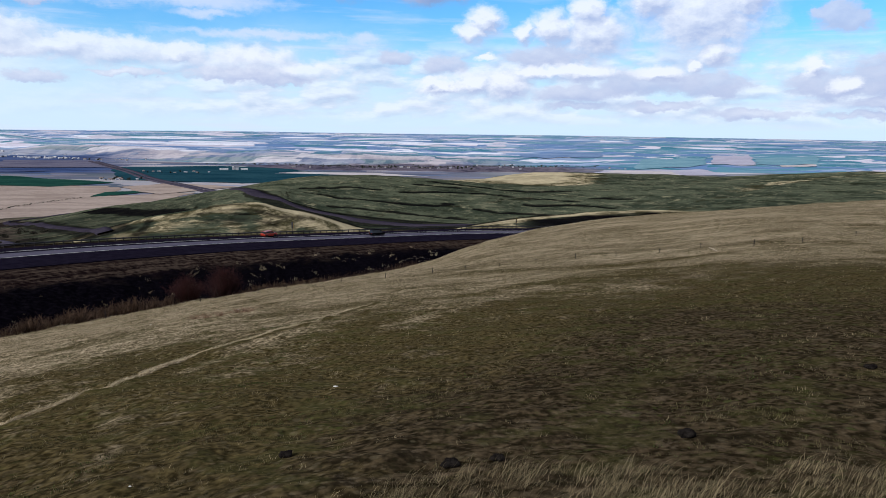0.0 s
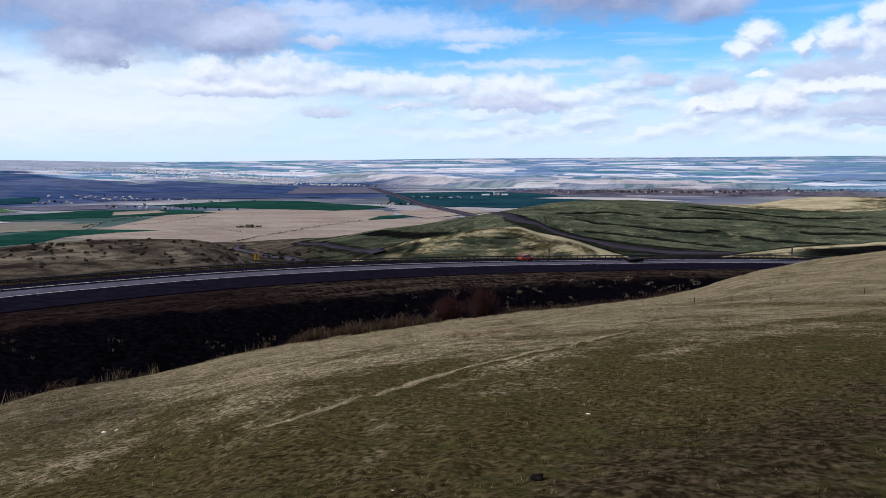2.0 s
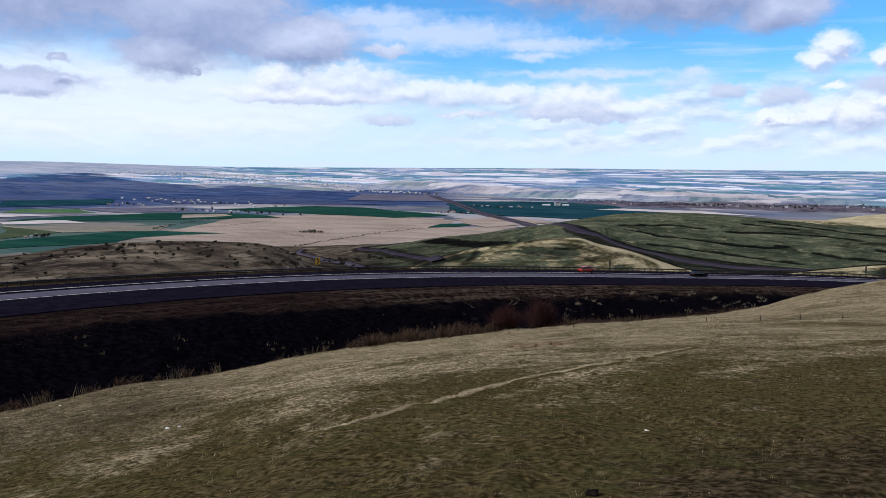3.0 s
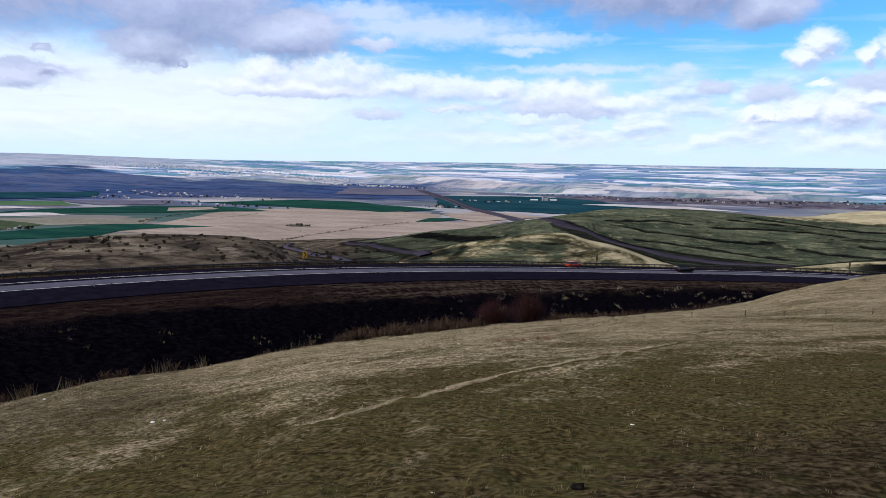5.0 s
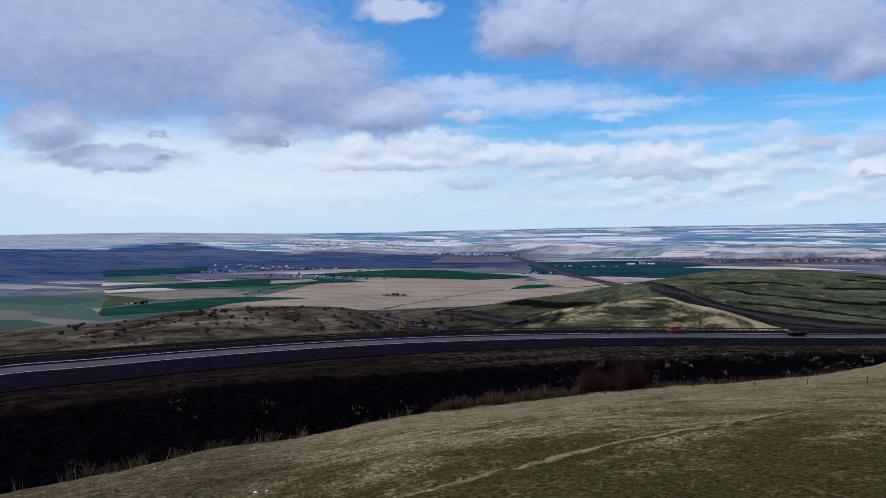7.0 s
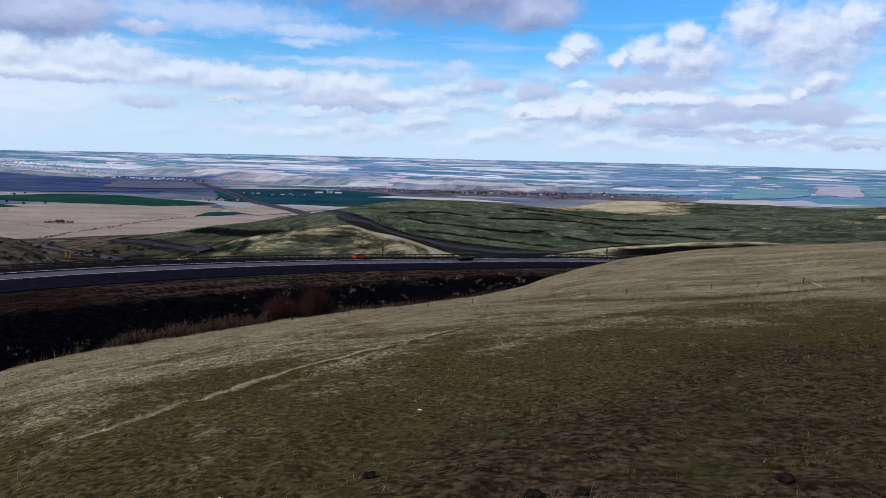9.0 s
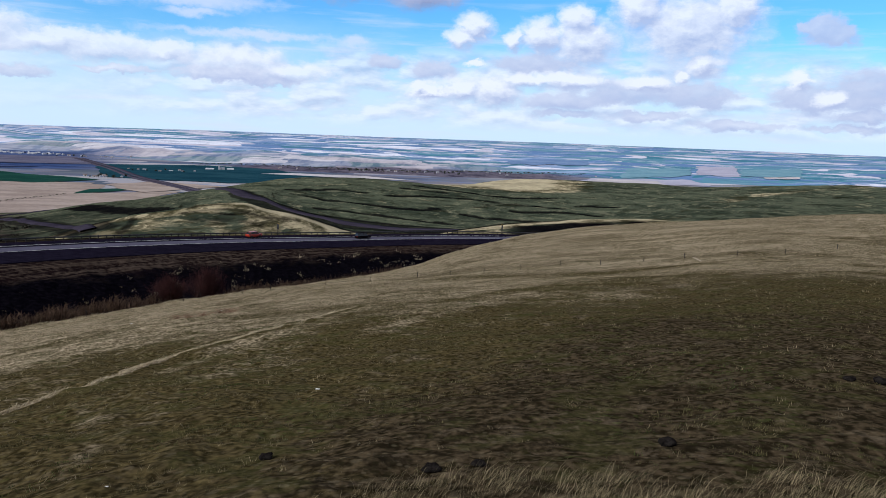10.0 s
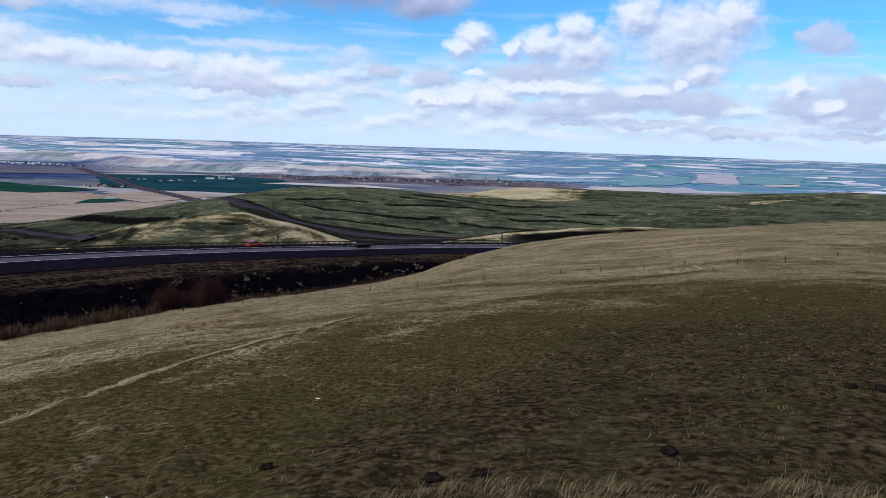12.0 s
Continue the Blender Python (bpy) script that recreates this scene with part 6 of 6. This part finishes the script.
def dead_weeds():
    """Dry bushy weeds crowding the foot of the slope."""
    r = np.random.default_rng(31)
    v, f = [], []
    for k in range(200):
        a = r.choice([r.uniform(20, 31), r.normal(25.5, 1.6), r.normal(29.3, 0.7), r.uniform(9, 15), r.uniform(33, 56)], p=[0.32, 0.26, 0.12, 0.16, 0.14])
        i = NAMES.index("hill_crest")
        d0, d1 = float(line_at(NAMES[i], a)[0]), float(line_at(NAMES[i + 1], a)[0])
        d_ = d0 + (d1 - d0) * r.uniform(0.0, 0.16)
        px, py = -math.sin(radians(a)) * d_, math.cos(radians(a)) * d_
        tall = r.uniform(0.5, 1.7) * (0.6 if a < 18 or a > 32 else 1.0)
        tv, tf = twigs(26, tall, tall * r.uniform(0.5, 0.9), 0.035, int(r.integers(1e6)))
        z, b = height(px, py), len(v)
        v += [np.array(p) + [px, py, z] for p in tv]
        f += [tuple(b + i_ for i_ in q) for q in tf]
    tagged(sheet("dead_weeds", v, f, M_WEED, None, False), "bushy tan dead weeds crowding the ditch edge", "weeds", kind="stuff")


dead_weeds()
dead_brush()
# straight stalks at the foot of the bank, and the bleached rim of the crown
x, y, a, d = band(2600, "stalks", 2, 15, 3.03, 3.16)
blades("dry_stalks", x, y, rng.uniform(0.5, 1.3, len(x)), np.full(len(x), 0.03), 0.12, M_WEED, "upright pale dead stalks below the bank", "weeds", 1)
x, y, a, d = band(9000, "rim", -14, 30, 2.955, 3.005)
keep = value_noise(a / 1.3, d * 0 + 1.5) + rng.normal(0, 0.4, len(x)) > -0.2 + 0.5 * ramp(14, 24, a)
blades("rim_grass", x[keep], y[keep], rng.uniform(0.08, 0.22, keep.sum()), np.full(keep.sum(), 0.05), 0.8, M_PALE, "bleached grass along the rim of the crown", "grass", 1)


def polar(a, d):
    return -math.sin(radians(a)) * d, math.cos(radians(a)) * d


osier(*polar(18.95, 76), 3.0, 2.1, 21, "bare dark red-twigged bush in the ditch")
osier(*polar(16.4, 84), 4.5, 2.4, 22, "taller bare dark red-twigged bush in the ditch")


def clump(count, tall, wide, leaf, seed):
    """Leaf sprays filling an uneven dome."""
    r = np.random.default_rng(seed)
    v, f = [], []
    lobes = [(r.uniform(-0.5, 0.5) * wide, r.uniform(-0.5, 0.5) * wide, r.uniform(0.45, 0.75) * tall, r.uniform(0.35, 0.6)) for _ in range(5)]
    for _ in range(count):
        lx, ly, lz, lr = lobes[r.integers(5)]
        q = r.normal(0, 1, 3)
        q = q / np.linalg.norm(q) * r.random() ** 0.4 * lr
        c = np.array([lx + q[0] * wide, ly + q[1] * wide, max(0.03 * tall, lz + q[2] * tall * 0.75)])
        u, w = r.normal(0, 1, 3), r.normal(0, 1, 3)
        u, w = u / np.linalg.norm(u) * leaf, w / np.linalg.norm(w) * leaf * 0.6
        i = len(v)
        v += [c - u, c + w, c + u, c - w]
        f += [(i, i + 1, i + 2, i + 3)]
    return v, f


def plant(name, x, y, tall, wide, seed, label, category, group, crown, leaves, leaf):
    thing = tagged(empty(name, (x, y, height(x, y))), label, category, group)
    sheet("crown", *clump(leaves, tall, wide, leaf, seed), crown, thing, False)
    bm = bmesh.new()
    rows = [[(0.05 * wide * s * math.cos(k * 1.05), 0.05 * wide * s * math.sin(k * 1.05), z * tall) for k in range(6)] for s, z in ((1.3, -0.05), (0.9, 0.3), (0.4, 0.7))]
    loft(bm, rows)
    part("trunk", bm, M_BARK, thing)
    return thing


# sagebrush on the hill across the highway
kinds = [plant("sagebrush", -185 - 4 * k, 172 + 5 * k, 1.3, 1.1, 40 + k, "dark grey sagebrush on the dry hillside", "shrub", "sagebrush on the hill", M_SAGE, 130, 0.22) for k in range(3)]
for k in range(110):
    a, s = rng.uniform(33.5, 57), rng.random()
    lo, hi = line_at("gully", a)[0], line_at("mid_crest", a)[0]
    dd = float(lo + (hi - lo) * (0.35 + 0.68 * s ** 0.7))
    px, py = polar(a, dd)
    size = rng.uniform(0.35, 1.05)
    ob = copy_thing(kinds[k % 3], pose(px, py, height(px, py), 0, 0, rng.uniform(0, 360)))
    ob.scale = (size, size, size * rng.uniform(0.7, 1.0))
# scrub in the hollow and a thicket on the stubble
for k in range(26):
    a = rng.uniform(27.5, 33)
    px, py = polar(a, rng.uniform(300, 480))
    ob = copy_thing(kinds[k % 3], pose(px, py, height(px, py), 0, 0, rng.uniform(0, 360)))
    ob.scale = (1.5, 1.5, 1.1)


def hedge(pts, gap, tall, label, seed):
    """A broken line of scrub along a creek."""
    r = np.random.default_rng(seed)
    v, f = [], []
    for (x0, y0), (x1, y1) in zip(pts, pts[1:]):
        n = max(1, int(math.hypot(x1 - x0, y1 - y0) / gap))
        for k in range(n):
            s = (k + r.random()) / n
            px, py = x0 + (x1 - x0) * s + r.normal(0, 2.0), y0 + (y1 - y0) * s + r.normal(0, 2.0)
            h = tall * r.uniform(0.4, 1.2)
            cv, cf = clump(26, h, h * 1.4, h * 0.3, int(r.integers(1e6)))
            z = height(px, py)
            b = len(v)
            v += [c + [px, py, z + 0.5] for c in cv]
            f += [tuple(b + i for i in q) for q in cf]
    return tagged(sheet("creek_scrub", v, f, M_LEAF, None, False), label, "scrub", kind="stuff")


hedge([(-526, 762), (-560, 853), (-551, 927), (-551, 992), (-536, 1074), (-528, 1110)], 3.0, 1.5, "dark scrub along a creek in the stubble", 3)
hedge([(-891, 899), (-919, 953), (-934, 1007), (-950, 1082), (-939, 1162), (-891, 1203)], 5, 2.2, "dark scrub along a field edge", 4)
hedge([(-660, 962), (-640, 968), (-625, 966)], 2.2, 4.5, "dark thicket alone in the stubble", 5)
hedge([(-860, 959), (-838, 994), (-838, 1082), (-850, 1148)], 4, 1.2, "low scrub along a draw in the stubble", 7)
hedge([(-718, 901), (-677, 941), (-586, 893)], 5, 1.0, "low scrub along a draw in the stubble", 6)

hedge([(-620, 2010), (-420, 2040), (-200, 1985), (0, 2010), (180, 2075), (420, 2080)], 4.0, 3.6, "dark bare woods along the valley river", 8)
hedge([(-300, 1960), (-120, 1935), (60, 1990)], 6.5, 3.0, "dark bare woods along the valley river", 9)

# trees about the farms and villages
trees = [plant("tree", *q, 5.5, 4.2, 60 + k, "dark bare-crowned tree beside farm buildings", "tree", "valley trees", M_LEAF, 150, 0.9) for k, q in enumerate(((-950, 742), (-640, 1488), (-945, 1270)))]

# ---- farms, villages and the town ----
def house(x, y, long, wide, tall, turn, roof, label, group):
    long, wide, tall = long * 0.75, wide * 0.75, tall * 0.75
    thing = tagged(empty("house", (x, y, height(x, y) + 0.4), turn), label, "house", group)
    bm = bmesh.new()
    v = box(bm, -long / 2, long / 2, -wide / 2, wide / 2, -3, tall)
    a, b = bm.verts.new((-long / 2, 0, tall + wide * 0.32)), bm.verts.new((long / 2, 0, tall + wide * 0.32))
    bm.faces.new((v[4], a, v[7]))
    bm.faces.new((v[5], v[6], b))
    part("wall", bm, M_HOUSE, thing)
    bm = bmesh.new()
    e, h = 0.5, wide * 0.32
    for s in (-1, 1):
        o = [(-long / 2 - e, s * (wide / 2 + e), tall - e * 0.6), (long / 2 + e, s * (wide / 2 + e), tall - e * 0.6), (long / 2 + e, 0, tall + h + 0.05), (-long / 2 - e, 0, tall + h + 0.05)]
        lo = [bm.verts.new(p) for p in o]
        hi = [bm.verts.new((p[0], p[1], p[2] + 0.25)) for p in o]
        bm.faces.new(hi)
        bm.faces.new(lo[::-1])
        for i in range(4):
            bm.faces.new((lo[i], lo[(i + 1) % 4], hi[(i + 1) % 4], hi[i]))
    part("roof", bm, roof, thing)
    bm = bmesh.new()
    box(bm, -long * 0.12, long * 0.12, -wide / 2 - 0.08, -wide / 2 + 0.02, 0, tall * 0.75)
    part("door", bm, M_ROOF_DARK, thing, "dark wide door")
    return thing


def cluster(cx, cy, rx, ry, houses, woods, label, group):
    for k in range(houses):
        px, py = cx + rng.normal(0, rx), cy + rng.normal(0, ry)
        big = rng.random() < 0.35
        house(px, py, rng.uniform(7, 12) if big else rng.uniform(4, 6), rng.uniform(4, 5.5), rng.uniform(1.8, 2.8), rng.uniform(-30, 30), M_ROOF if rng.random() < 0.6 else M_ROOF_DARK, label, group)
    for k in range(woods):
        px, py = cx + rng.normal(0, rx * 1.2), cy + rng.normal(0, ry * 1.2)
        ob = copy_thing(trees[k % 3], pose(px, py, height(px, py), 0, 0, rng.uniform(0, 360)))
        s = rng.uniform(0.5, 1.1)
        ob.scale = (s, s, s)


cluster(-950, 748, 9, 12, 4, 4, "white farmhouse among trees in the valley", "near farm")
cluster(-636, 1478, 18, 14, 8, 7, "white farm building beside the valley highway", "highway farm")
cluster(-1040, 1275, 75, 16, 10, 14, "white village house among dark trees", "near village")
cluster(-1240, 1460, 90, 30, 8, 12, "white village house beside dark fields", "far village")
cluster(-1365, 1330, 30, 20, 6, 4, "white farm building among fields", "field farm")
cluster(-600, 1700, 45, 18, 9, 5, "white farm building on green wheat land", "wheat farm")
cluster(-150, 1960, 130, 20, 14, 20, "white house along the wooded valley bottom", "valley houses")
cluster(150, 2050, 150, 20, 10, 16, "white house along the wooded valley bottom", "valley houses")
cluster(-1000, 2200, 110, 22, 14, 8, "white house on the town's outskirts", "outskirts")


def elevator(x, y):
    """Grain elevator: headhouse on a row of silos, with long sheds."""
    thing = tagged(empty("grain_elevator", (x, y, height(x, y) + 0.5), 15), "white grain elevator with tall headhouse and sheds", "grain elevator")
    thing.scale = (0.75, 0.75, 0.6)
    for k in range(4):
        bm = bmesh.new()
        rows = [[(-6 + k * 5 + 2.4 * math.cos(i * math.pi / 6), 2.4 * math.sin(i * math.pi / 6), z) for i in range(12)] for z in (-3, 8, 9)]
        loft(bm, rows)
        part("silo", bm, M_HOUSE, thing)
    part("headhouse", soft_box(-9, -4, -3, 3, -3, 14, 0.3), M_HOUSE, thing)
    part("gallery", soft_box(-4, 12, -1.6, 1.6, 9, 11, 0.2), M_ROOF, thing)
    for k, (px, ln) in enumerate(((-34, 26), (28, 22))):
        bm = bmesh.new()
        rows = [[(px + s * ln / 2, -6, -3), (px + s * ln / 2, -6, 4), (px + s * ln / 2, 0, 6.5), (px + s * ln / 2, 6, 4), (px + s * ln / 2, 6, -3)] for s in (-1, 1)]
        loft(bm, rows)
        part("shed", bm, M_HOUSE, thing)


elevator(-494, 1808)


def town():
    """Roofs and walls of a town too many to count."""
    r = np.random.default_rng(11)
    v, f = [], []
    for cx, cy, rx, ry, n in ((-2300, 2700, 420, 90, 420), (-1800, 2420, 330, 60, 300), (-1240, 2260, 160, 25, 70), (-1300, 1475, 200, 30, 22)):
        for _ in range(n):
            px, py = cx + r.normal(0, rx * 0.6), cy + r.normal(0, ry)
            z = height(px, py) + 1.0
            w, d_, h = r.uniform(5, 11), r.uniform(4, 7), r.uniform(1.8, 3.4)
            t = r.uniform(0, math.pi)
            c, s = math.cos(t), math.sin(t)
            pts = [(-w, -d_, -4), (w, -d_, -4), (w, d_, -4), (-w, d_, -4), (-w, -d_, h), (w, -d_, h), (w, d_, h), (-w, d_, h), (-w, 0, h * 1.6), (w, 0, h * 1.6)]
            b = len(v)
            v += [(px + 0.4 * (p[0] * c - p[1] * s), py + 0.4 * (p[0] * s + p[1] * c), z + 0.6 * p[2]) for p in pts]
            f += [tuple(b + i for i in q) for q in ((0, 1, 5, 4), (2, 3, 7, 6), (1, 2, 6, 9, 5), (3, 0, 4, 8, 7), (4, 5, 9, 8), (6, 7, 8, 9))]
    tagged(sheet("town", v, f, M_HOUSE, None, False), "distant town of small white buildings", "town", kind="stuff")


town()

car(s_for_bearing(13.0, 7.8), 7.8, 0, M_RED, "car", "orange-red hatchback driving along the outer lane", 4.5, 1.5, True)
car(s_for_bearing(5.0, 2.4), 2.4, 0, M_CAR_DARK, "car", "black sport utility car driving along the highway", 4.8, 1.75, True)
